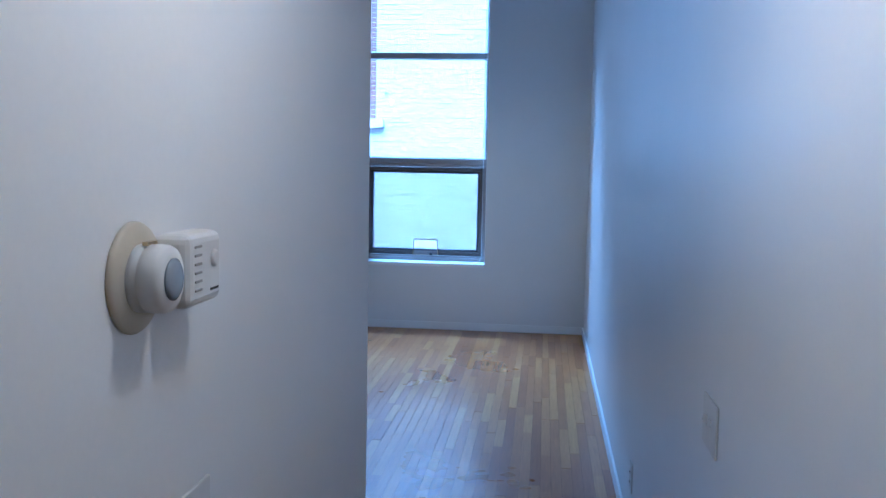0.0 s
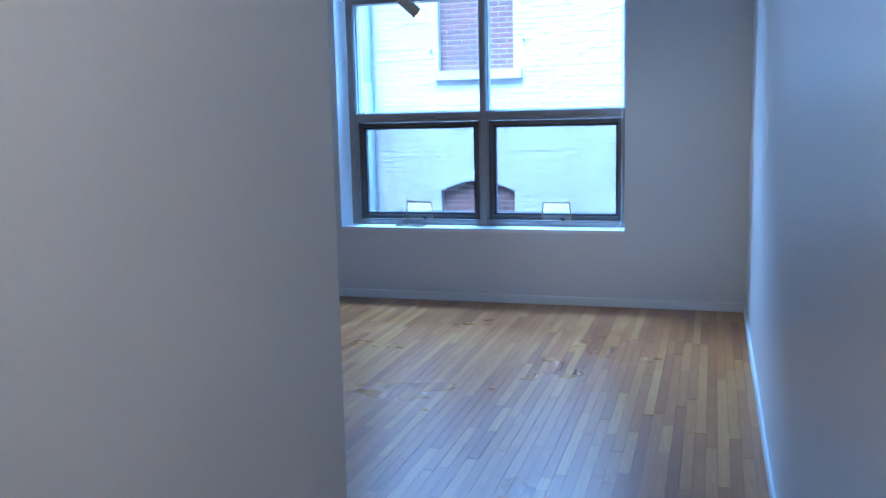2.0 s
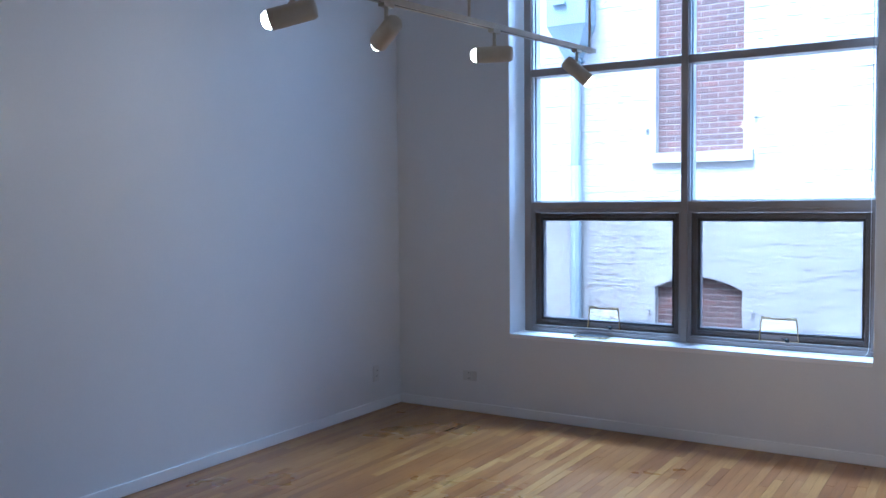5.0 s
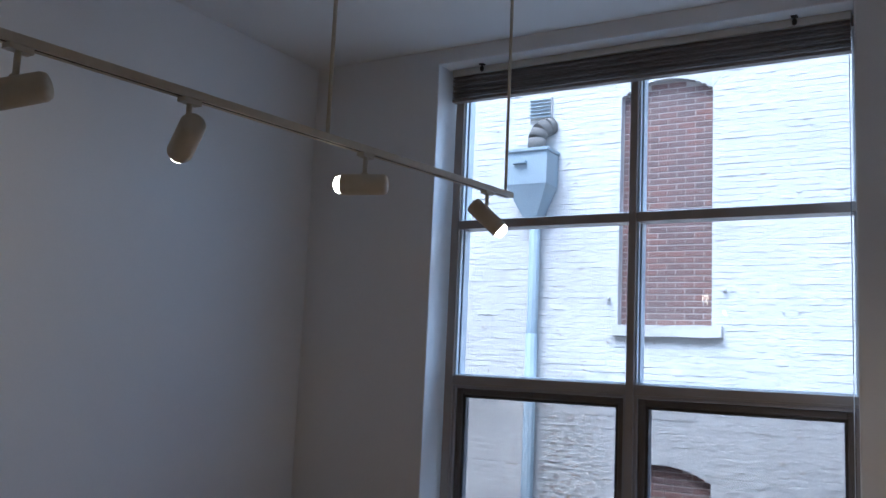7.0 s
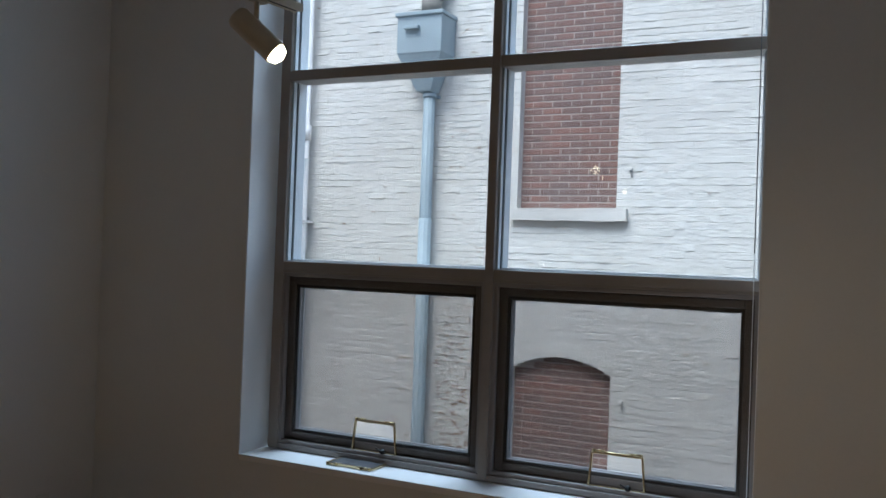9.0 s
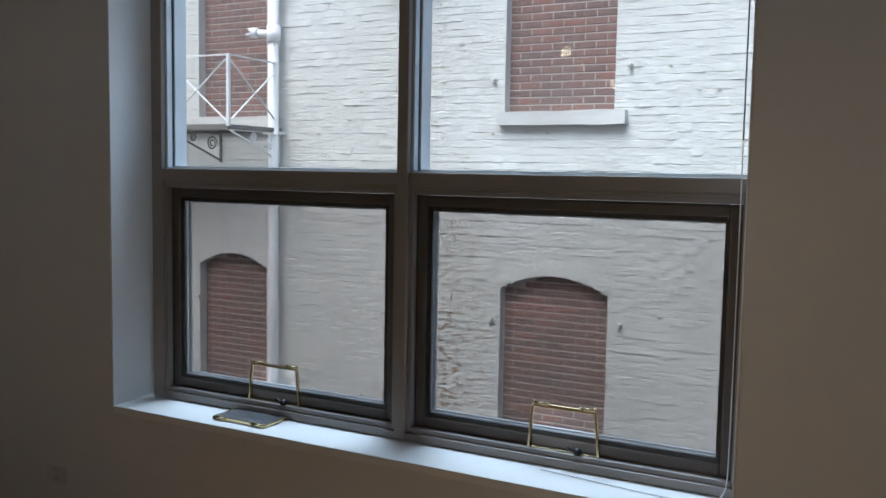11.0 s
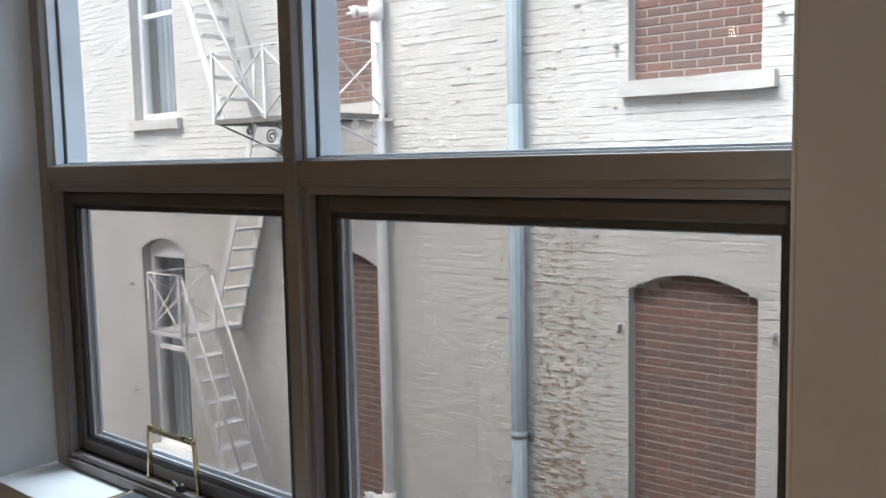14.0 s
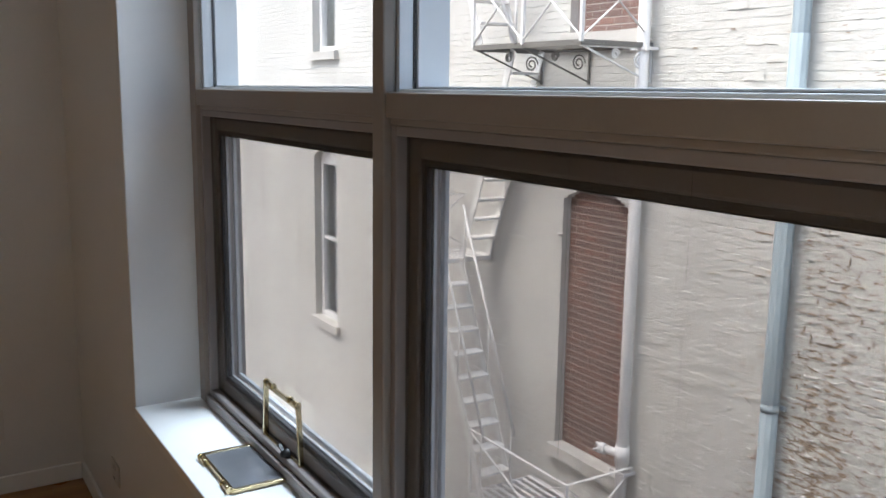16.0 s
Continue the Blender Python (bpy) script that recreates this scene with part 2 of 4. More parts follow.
M_CURTAIN = surface("grey_blue_curtain", (0.50, 0.53, 0.57), 0.85, spots=0.1, scale=3, grain=80, bump=0.2)
M_ROOMSHADE = surface("unlit_room_shade", (0.10, 0.10, 0.10), 0.8, bump=0)
M_GROUND = surface("alley_concrete", (0.30, 0.29, 0.28), 0.85, spots=0.3, scale=1.2, grain=30, bump=0.5, depth=0.01)
M_ROOF = surface("roof_felt", (0.12, 0.12, 0.12), 0.9, spots=0.2, bump=0.3)
M_EXT = surface("own_brick_front", (0.42, 0.34, 0.30), 0.85, spots=0.3, scale=2, grain=30, bump=0.4, depth=0.006)
M_LIGHT = glowing("hall_lamp_diffuser", (1.0, 0.86, 0.66), 3.0)


# ---- mesh helpers ----
def cuboid(bm, x0, x1, y0, y1, z0, z1, m=None):
    vs = [bm.verts.new((x, y, z)) for z in (z0, z1) for x, y in ((x0, y0), (x1, y0), (x1, y1), (x0, y1))]
    if m is not None:
        for v in vs:
            v.co = m @ v.co
    for f in ((3, 2, 1, 0), (4, 5, 6, 7), (0, 1, 5, 4), (1, 2, 6, 5), (2, 3, 7, 6), (3, 0, 4, 7)):
        bm.faces.new([vs[i] for i in f])
    return vs


def rod(bm, a, b, r, seg=10, r2=None):
    """A round bar from a to b."""
    a, b = Vector(a), Vector(b)
    q = (b - a).to_track_quat("Z", "Y").to_matrix()
    rings = []
    for p, rr in ((a, r), (b, r if r2 is None else r2)):
        rings.append([bm.verts.new(p + q @ Vector((rr * math.cos(t * math.tau / seg), rr * math.sin(t * math.tau / seg), 0))) for t in range(seg)])
    for i in range(seg):
        j = (i + 1) % seg
        bm.faces.new((rings[0][i], rings[0][j], rings[1][j], rings[1][i])).smooth = True
    bm.faces.new(list(reversed(rings[0])))
    bm.faces.new(rings[1])


def flat_bar(bm, a, b, w, d):
    """A flat bar from a to b, w wide and d thick."""
    a, b = Vector(a), Vector(b)
    q = (b - a).to_track_quat("Z", "Y").to_matrix().to_4x4()
    m = Matrix.Translation(a) @ q
    cuboid(bm, -w / 2, w / 2, -d / 2, d / 2, 0, (b - a).length, m)


def turned(bm, profile, m, seg=28):
    """Revolves (radius, height) pairs round z and poses them by m."""
    rings = []
    for r, h in profile:
        rings.append([bm.verts.new(m @ Vector((max(r, 1e-4) * math.cos(t * math.tau / seg), max(r, 1e-4) * math.sin(t * math.tau / seg), h))) for t in range(seg)])
    for lo, hi in zip(rings, rings[1:]):
        for i in range(seg):
            j = (i + 1) % seg
            bm.faces.new((lo[i], lo[j], hi[j], hi[i])).smooth = True
    bm.faces.new(list(reversed(rings[0])))
    bm.faces.new(rings[-1])


def rounded(bm, w, seg=2):
    bmesh.ops.bevel(bm, geom=bm.edges[:], offset=w, segments=seg, affect="EDGES", profile=0.5)


def mesh_of(name, bm, material):
    bmesh.ops.recalc_face_normals(bm, faces=bm.faces)
    me = bpy.data.meshes.new(name)
    bm.to_mesh(me)
    bm.free()
    me.materials.append(material)
    return me


def part(name, bm, material, parent=None, label=""):
    """Links a bmesh as one mesh object, under a thing or a part."""
    ob = new(name, mesh_of(name, bm, material))
    if parent is not None:
        ob.parent = parent
        ob.matrix_parent_inverse = Matrix.Identity(4)
        ob.location = -world_at(parent)
    if label:
        tagged(ob, label)
    return ob


def world_at(ob):
    p = Vector((0, 0, 0))
    while ob is not None:
        p += ob.location
        ob = ob.parent
    return p


def boxes(name, spans, material, parent=None, bevel=0.0, label=""):
    bm = bmesh.new()
    for s in spans:
        cuboid(bm, *s)
    if bevel:
        rounded(bm, bevel)
    return part(name, bm, material, parent, label)


def thing(name, at, label, category, group="", kind=""):
    ob = new(name)
    ob.location = at
    ob.empty_display_size = 0.05
    return tagged(ob, label, category, group, kind)


def structure(ob, label, category):
    return tagged(ob, label, category, "", "structure")


# ---- the room: walls, floor base, ceiling ----
T = 0.14
structure(boxes("wall_right", [(XR, XR + T, YB - T, YW, 0, ZC)], M_WALL), "smooth light grey painted plaster wall of the hall and room", "wall")
structure(boxes("wall_left", [(XL - T, XL, HY - T, YW, 0, ZC)], M_WALL), "smooth light grey painted wall washed by daylight", "wall")
structure(boxes("wall_hall", [(HX - T, HX, YB, HY, 0, ZC), (XL, HX - T, HY - T, HY, 0, ZC)], M_WALL), "grey painted partition wall between hall and room", "wall")
structure(boxes("wall_back", [(HX - T, XR, YB - T, YB, 0, ZC)], M_WALL), "plain grey painted wall closing the hall", "wall")
YO = 8.675
structure(boxes("wall_window", [(XL - T, OX0, YW, YO, -0.3, ZC + 0.3), (OX1, XR + T, YW, YO, -0.3, ZC + 0.3),
                                (OX0, OX1, YW, YO, -0.3, OZ0 - 0.006), (OX0, OX1, YW, YO, OZ1 + 0.006, ZC + 0.3)], M_WALL),
          "grey painted window wall with one tall deep opening", "wall")
structure(boxes("ceiling", [(XL - T, XR + T, YB - T, YW, ZC, ZC + 0.2)], M_CEIL), "plain off-white painted ceiling", "ceiling")
floor = structure(boxes("floor", [(XL - T, XR + T, YB - T, YW, -0.2, -0.003)], M_GAP), "narrow-strip oak floor, warm brown and worn glossy", "floor")


def baseboard(spans):
    """A low white board with a rounded top edge."""
    bm = bmesh.new()
    for s in spans:
        cuboid(bm, *s)
    rounded(bm, 0.004, 2)
    return structure(part("baseboard", bm, M_TRIM), "low white painted baseboard along the wall", "baseboard")


BT, BH = 0.014, 0.07
baseboard([(XR - BT, XR - 0.001, YB, YW - BT, 0.001, BH)])
baseboard([(XL + BT, XR - BT, YW - BT, YW - 0.001, 0.001, BH)])
baseboard([(XL + 0.001, XL + BT, HY + BT, YW - BT, 0.001, BH)])
baseboard([(XL + BT, HX, HY + 0.001, HY + BT, 0.001, BH)])

# window reveal: white boards lining the opening
structure(boxes("trim_sill", [(OX0 + 0.008, OX1 - 0.008, YW - 0.004, FY + 0.06, OZ0 - 0.03, OZ0)], M_TRIM, bevel=0.003), "white painted deep window sill", "sill")
structure(boxes("trim_reveal_left", [(OX0 + 0.0005, OX0 + 0.007, YW + 0.0005, FY + 0.06, OZ0 - 0.03, OZ1 + 0.03)], M_TRIM, bevel=0.002), "white painted window reveal", "trim")
structure(boxes("trim_reveal_right", [(OX1 - 0.007, OX1 - 0.0005, YW + 0.0005, FY - 0.002, OZ0 - 0.03, OZ1 + 0.03)], M_TRIM, bevel=0.002), "white painted window reveal", "trim")
structure(boxes("trim_reveal_top", [(OX0 + 0.008, OX1 - 0.008, YW + 0.0005, FY + 0.06, OZ1, OZ1 + 0.0055)], M_TRIM, bevel=0.002), "white painted window head reveal", "trim")

# ---- the big window ----
win = thing("window_1", (-1.40, FY, OZ0), "tall steel window, taupe frame, four fixed panes over two awning sashes", "window", "", "structure")
FX0, FX1 = OX0 + 0.03, OX1 + 0.03
MX0, MX1 = -1.420, -1.378
T1A, T1B, T2A, T2B = 1.460, 1.516, 2.402, 2.454
SW = 0.055
fd = FY + 0.12
boxes("window_frame", [(FX0, FX0 + SW, FY, fd, OZ0 + 0.002, OZ1 - 0.002)], M_FRAME, win, 0.004)
boxes("window_frame", [(FX1 - SW, FX1, FY, fd, OZ0 + 0.002, OZ1 - 0.002)], M_FRAME, win, 0.004)
boxes("mullion", [(MX0, MX1, FY - 0.004, FY + 0.022, OZ0 + 0.002, OZ1 - 0.002), (MX0 + 0.001, MX1 - 0.001, FY + 0.022, fd, OZ0 + 0.002, OZ1 - 0.002)], M_FRAME, win, 0.004)
boxes("window_frame", [(FX0 + SW, MX0, FY, fd, OZ1 - 0.06, OZ1 - 0.002), (MX1, FX1 - SW, FY, fd, OZ1 - 0.06, OZ1 - 0.002)], M_FRAME, win, 0.004)
for a, b in ((FX0 + SW, MX0), (MX1, FX1 - SW)):
    boxes("transom", [(a, b, FY + 0.001, fd, T2A, T2B)], M_FRAME, win, 0.004)
    boxes("transom", [(a, b, FY + 0.001, fd, T1A + 0.012, T1B), (a, b, FY + 0.010, fd, T1A, T1A + 0.014)], M_FRAME, win, 0.003)
    boxes("window_frame", [(a, b, FY + 0.001, fd, OZ0 + 0.002, OZ0 + 0.03)], M_SASH, win, 0.003)
    # fixed panes with light glazing stops on the outer side
    for z0, z1 in ((T1B, T2A), (T2B, OZ1 - 0.06)):
        pane = boxes("pane", [(a + 0.002, b - 0.002, FY + 0.014, FY + 0.020, z0 + 0.002, z1 - 0.002)], M_GLASS, win)
        pane.visible_shadow = False
        # white stop, dark seal line and white outer bead, one behind another
        for nm, mat, w, ya, yb in (("glazing_stop", M_STOP, 0.010, FY + 0.0225, FY + 0.050), ("gasket", M_GASKET, 0.012, FY + 0.0502, FY + 0.056),
                                   ("glazing_bead", M_STOP, 0.018, FY + 0.0562, FY + 0.120)):
            boxes(nm, [(a - 0.001, a + w, ya, yb, z0, z1), (b - w, b + 0.001, ya, yb, z0, z1), (a + w, b - w, ya, yb, z0 - 0.001, z0 + 0.6 * w)], mat, win,
                  0.0015 if mat is M_STOP else 0.0)
    # awning sash, set back in its cell
    z0, z1 = OZ0 + 0.03, T1A
    ring = lambda i, w, ya, yb: [(a + i, a + i + w, ya, yb, z0 + i, z1 - i), (b - i - w, b - i, ya, yb, z0 + i, z1 - i),
                                 (a + i + w, b - i - w, ya, yb, z0 + i, z0 + i + w), (a + i + w, b - i - w, ya, yb, z1 - i - w, z1 - i)]
    boxes("casing", ring(0.0, 0.018, FY + 0.012, fd), M_SASH, win, 0.003)
    sash = boxes("sash", ring(0.020, 0.036, FY + 0.037, FY + 0.075), M_SASH, win, 0.006, "dark bronze awning sash")
    # narrow inner lip next to the glass, darker in colour than the sash
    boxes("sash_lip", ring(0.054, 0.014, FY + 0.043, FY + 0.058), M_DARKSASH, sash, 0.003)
    boxes("gasket", ring(0.066, 0.004, FY + 0.045, FY + 0.0505), M_GASKET, sash)
    pane = boxes("pane", [(a + 0.062, b - 0.062, FY + 0.051, FY + 0.056, z0 + 0.062, z1 - 0.062)], M_GLASS_LOW, sash)
    pane.visible_shadow = False
    # tinted sheet added inside the sash to darken its view, open at its small brass wicket
    hx = -1.962 if a < -2 else -0.812
    sy = (FY + 0.0335, FY + 0.0345)
    h0, h1, w0 = OZ0 + 0.046, OZ0 + 0.188, 0.108
    scr = boxes("insect_screen", [(a + 0.006, hx - w0, *sy, z0 + 0.004, z1 - 0.006), (hx + w0, b - 0.006, *sy, z0 + 0.004, z1 - 0.006),
                                  (hx - w0, hx + w0, *sy, z0 + 0.004, h0), (hx - w0, hx + w0, *sy, h1, z1 - 0.006)], M_TINTSHEET, win, 0.0, "thin see-through sheet added to darken the lower view")
    scr.visible_shadow = False
    boxes("glazing_stop", ring(0.062, 0.010, FY + 0.0585, FY + 0.066), M_STOP, sash, 0.002)
    boxes("glazing_stop", ring(0.062, 0.014, FY + 0.078, FY + 0.088), M_STOP, sash, 0.002)


# ---- things at the window ----
def brass_frame(at, label, lying=False):
    """A small brass frame with a pane, top hinge knuckles and a foot latch; it stands, or lies on its back."""
    fr = thing("brass_frame", at, label, "frame", "small brass frames at the window")
    wt, wb, h, r = 0.104, 0.117, 0.142, 0.0045
    up = (lambda x, y, z: Vector(at) + Vector((x, z, y + 0.006))) if lying else (lambda x, y, z: Vector(at) + Vector((x, y, z)))
    if lying:
        wt = wb = 0.118
    for p, q in (((-wb, 0, 0), (-wt, 0, h)), ((wb, 0, 0), (wt, 0, h))):
        bm = bmesh.new()
        flat_bar(bm, up(*p), up(*q), 0.013, 0.008)
        rounded(bm, 0.0015)
        part("side_bar", bm, M_BRASS, fr)
    for (p, q), nm in ((((-wb, 0, 0), (wb, 0, 0)), "bottom_bar"), (((-wt, 0, h), (wt, 0, h)), "top_bar")):
        bm = bmesh.new()
        flat_bar(bm, up(*p), up(*q), 0.008, 0.012)
        rounded(bm, 0.0015)
        part(nm, bm, M_BRASS, fr)
    for s in (-1, 1):
        bm = bmesh.new()
        edge = h if not lying else 0.0
        c = 0.75 * wt * s
        out = 0.006 if not lying else -0.006
        rod(bm, up(c - 0.018, 0, edge + out), up(c + 0.018, 0, edge + out), 0.006, 10)
        rod(bm, up(c - 0.026, 0, edge + out), up(c - 0.02, 0, edge + out), 0.0085, 10)
        rod(bm, up(c + 0.02, 0, edge + out), up(c + 0.026, 0, edge + out), 0.0085, 10)
        part("hinge_knuckle", bm, M_BRASS, fr)
    bm = bmesh.new()
    if lying:
        cuboid(bm, at[0] - 0.112, at[0] + 0.112, at[1] + 0.005, at[1] + h - 0.005, at[2] + 0.003, at[2] + 0.008)
        part("pane", bm, M_GREYGLASS, fr, "dark grey reflective pane")
    else:
        turned(bm, ((0.012, 0), (0.014, 0.004), (0.010, 0.012), (0.006, 0.02)), Matrix.Translation(up(0.05, -0.004, 0.012)) @ pose(0, 0, 0, 90, 0, 0), 14)
        flat_bar(bm, up(0.05, -0.016, 0.014), up(0.02, -0.016, 0.026), 0.008, 0.004)
        part("latch", bm, M_DARKMETAL, fr, "small dark latch")
    return fr


brass_frame((-1.962, FY + 0.028, OZ0 + 0.046), "small open brass wicket frame standing at the window sash")
brass_frame((-0.812, FY + 0.028, OZ0 + 0.046), "small open brass wicket frame at the sash, dark latch below")
brass_frame((-2.000, YW + 0.058, OZ0 + 0.002), "small brass frame with dark grey pane lying flat on the sill", True)

# raised blind at the head of the window
bl = thing("window_blind", (-1.4, FY - 0.04, OZ1), "raised slatted blind, brown-grey slats stacked under a beige headrail", "blind")
boxes("headrail", [(OX0 + 0.03, OX1 - 0.03, FY - 0.065, FY - 0.012, OZ1 - 0.045, OZ1 - 0.001)], M_HEAD, bl, 0.004, "beige headrail")
for i in range(11):
    z = OZ1 - 0.052 - i * 0.0125
    bm = bmesh.new()
    cuboid(bm, OX0 + 0.035, OX1 - 0.035, -0.026, 0.026, -0.0022, 0.0022, Matrix.Translation((0, FY - 0.038, z)) @ pose(0, 0, 0, 6 * math.sin(i * 2.1), 0, 0))
    part("slat", bm, M_BLIND, bl)
boxes("bottom_rail", [(OX0 + 0.034, OX1 - 0.034, FY - 0.064, FY - 0.012, OZ1 - 0.208, OZ1 - 0.188)], M_BLIND, bl, 0.004)
bm = bmesh.new()
rod(bm, (-0.298, FY - 0.022, OZ1 - 0.05), (-0.298, FY - 0.022, 1.62), 0.0022, 6)
part("pull_cord", bm, M_CORD, bl, "thin grey pull cord")
cord = bpy.data.curves.new("slack_cord", "CURVE")
cord.dimensions, cord.bevel_depth = "3D", 0.0018
sp = cord.splines.new("NURBS")
pts = [(-0.298, FY - 0.022, 1.62), (-0.297, FY - 0.02, 1.0), (-0.298, FY - 0.025, 0.66), (-0.295, FY - 0.06, 0.598), (-0.45, FY - 0.10, 0.597), (-0.70, FY - 0.055, 0.597), (-0.86, FY - 0.04, 0.597)]
sp.points.add(len(pts) - 1)
for p, q in zip(sp.points, pts):
    p.co = (*q, 1)
sp.use_endpoint_u = True
co = new("slack_cord", cord)
co.parent = bl
co.location = -bl.location
for x in (-2.33, -0.54):
    hk = thing("blind_bracket", (x, 8.43, OZ1), "small dark metal bracket under the window head", "bracket", "brackets at the window head")
    bm = bmesh.new()
    cuboid(bm, x - 0.016, x + 0.016, 8.412, 8.448, OZ1 - 0.006, OZ1 - 0.0005)
    rounded(bm, 0.002)
    part("plate", bm, M_DARKMETAL, hk)
    bm = bmesh.new()
    turned(bm, ((0.006, 0), (0.011, 0.006), (0.013, 0.02), (0.009, 0.03), (0.006, 0.034), (0.006, 0.042)), Matrix.Translation((x, 8.43, OZ1 - 0.047)), 14)
    part("hook", bm, M_DARKMETAL, hk)


# ---- wall plates, thermostat, alarm ----
def wall_plate(at, yaw, w, h, label, outlet=True):
    """A wall plate at a point of a wall; yaw turns its face from -y."""
    m = Matrix.Translation(at) @ pose(0, 0, 0, 0, 0, yaw)
    pl = thing("outlet_plate" if outlet else "switch_plate", at, label, "outlet" if outlet else "switch", "")
    bm = bmesh.new()
    cuboid(bm, -w / 2, w / 2, -0.006, -0.0003, -h / 2, h / 2, m)
    rounded(bm, 0.0025)
    part("plate", bm, M_PLATE, pl)
    if outlet:
        for dz in (-0.02, 0.02):
            bm = bmesh.new()
            cuboid(bm, -0.017, 0.017, -0.009, -0.006, dz - 0.013, dz + 0.013, m)
            rounded(bm, 0.002)
            rc = part("receptacle", bm, M_PLATE, pl)
            bm = bmesh.new()
            for dx in (-0.006, 0.006):
                cuboid(bm, dx - 0.001, dx + 0.001, -0.0098, -0.0088, dz - 0.003, dz + 0.006, m)
            part("slot", bm, M_SLOT, rc)
    else:
        n = max(1, round(w / 0.06))
        for i in range(n):
            cx = (i - (n - 1) / 2) * 0.046
            bm = bmesh.new()
            cuboid(bm, cx - 0.005, cx + 0.005, -0.018, -0.005, -0.002, 0.012, m @ pose(0, 0, 0, -20, 0, 0))
            rounded(bm, 0.0015)
            part("toggle", bm, M_PLATE, pl)
    return pl


wall_plate((XL, 8.03, 0.272), 90, 0.072, 0.116, "white outlet plate low on the grey wall near the corner")
wall_plate((-2.91, YW, 0.262), 0, 0.116, 0.072, "pale wall plate below the window, near the corner")
wall_plate((XR, 2.51, 0.93), -90, 0.15, 0.112, "white switch plate on the hall wall", False)
wall_plate((XR, 4.02, 0.27), -90, 0.072, 0.116, "white outlet plate low on the long grey wall")
wall_plate((HX, 1.69, 0.985), 90, 0.115, 0.115, "white double switch plate on the hall partition", False)

th = thing("thermostat", (HX, 1.532, 1.346), "round yellowed thermostat with a grey dial on a wide backplate", "thermostat")
mt = Matrix.Translation((HX, 1.532, 1.346)) @ pose(0, 0, 0, 0, 90, 0)
for nm, prof, mm, lb in (("backplate", ((0.064, 0.0005), (0.064, 0.004), (0.061, 0.008), (0.046, 0.010)), M_IVORY, "yellowed round backplate"),
                         ("body", ((0.039, 0.009), (0.039, 0.018), (0.037, 0.020), (0.037, 0.022), (0.039, 0.024), (0.039, 0.040), (0.036, 0.046), (0.025, 0.048)), M_PLATE, ""),
                         ("dial", ((0.024, 0.0482), (0.024, 0.050), (0.019, 0.053), (0.01, 0.054)), M_LENS, "grey glass dial")):
    bm = bmesh.new()
    turned(bm, prof, mt, 36)
    part(nm, bm, mm, th, lb)
bm = bmesh.new()
flat_bar(bm, mt @ Vector((-0.040, -0.012, 0.021)), mt @ Vector((-0.040, 0.014, 0.021)), 0.006, 0.004)
part("setting_lever", bm, M_BRASS, th, "small brass lever")

al = thing("gas_alarm", (HX, 1.628, 1.346), "small white plastic alarm box with vent slits", "alarm")
bm = bmesh.new()
cuboid(bm, HX + 0.0005, HX + 0.048, 1.578, 1.685, 1.302, 1.392)
rounded(bm, 0.012, 3)
part("case", bm, M_PLATE, al)
for i in range(6):
    bm = bmesh.new()
    cuboid(bm, HX + 0.0475, HX + 0.0492, 1.594, 1.615, 1.322 + i * 0.0105, 1.325 + i * 0.0105)
    part("vent_slit", bm, M_VENT, al)
bm = bmesh.new()
turned(bm, ((0.011, 0), (0.011, 0.003), (0.008, 0.005)), Matrix.Translation((HX + 0.047, 1.655, 1.358)) @ pose(0, 0, 0, 0, 90, 0), 20)
part("test_button", bm, M_PLATE, al)
boxes("label_bar", [(HX + 0.0475, HX + 0.0489, 1.643, 1.669, 1.318, 1.321)], M_SLOT, al)

# hall ceiling lamp, above and behind the start of the walk
hl = thing("ceiling_light", (0.22, 1.62, ZC), "round white hall lamp hanging from the ceiling, lit", "lamp")
bm = bmesh.new()
turned(bm, ((0.05, -0.0005), (0.05, -0.02), (0.008, -0.03), (0.008, -1.17), (0.06, -1.20)), Matrix.Translation((0.22, 1.62, ZC)), 24)
part("pendant_stem", bm, M_PLATE, hl)
bm = bmesh.new()
turned(bm, ((0.06, 0), (0.11, -0.03), (0.12, -0.07), (0.09, -0.12), (0.03, -0.14)), Matrix.Translation((0.22, 1.62, ZC - 1.202)), 28)
part("shade", bm, M_LIGHT, hl, "glowing white glass shade")
lamp = new("hall_lamp_light", bpy.data.lights.new("hall_lamp_light", "POINT"))
lamp.data.energy, lamp.data.color, lamp.data.shadow_soft_size = 2.1, (1.0, 0.50, 0.16), 0.045
lamp.location = (0.22, 1.62, ZC - 1.42)

# ---- track light ----
tz = lambda y: 2.280 - (7.14 - y) * 0.0215
track_x = lambda y: -1.452 - (7.14 - y) * 0.062
tl = thing("track_light", (track_x(5.6), 5.6, ZC), "ivory track light on thin rods with four lit cylindrical spots", "track light")
Y0 = 4.10
ang = -math.degrees(math.atan(0.062))
bm = bmesh.new()
mid = (7.14 + Y0) / 2
mtk = Matrix.Translation((track_x(mid), mid, tz(mid))) @ pose(0, 0, 0, math.degrees(math.atan(0.0215)), 0, ang)
hlf = (7.14 - Y0) / 2 / math.cos(radians(ang))
cuboid(bm, -0.017, 0.017, -hlf, hlf, 0.004, 0.022, mtk)
part("track", bm, M_TRACK, tl)
for a, b in ((-0.017, -0.007), (0.007, 0.017)):
    bm = bmesh.new()
    cuboid(bm, a, b, -hlf, hlf, 0, 0.0039, mtk)
    part("track_flange", bm, M_TRACK, tl)
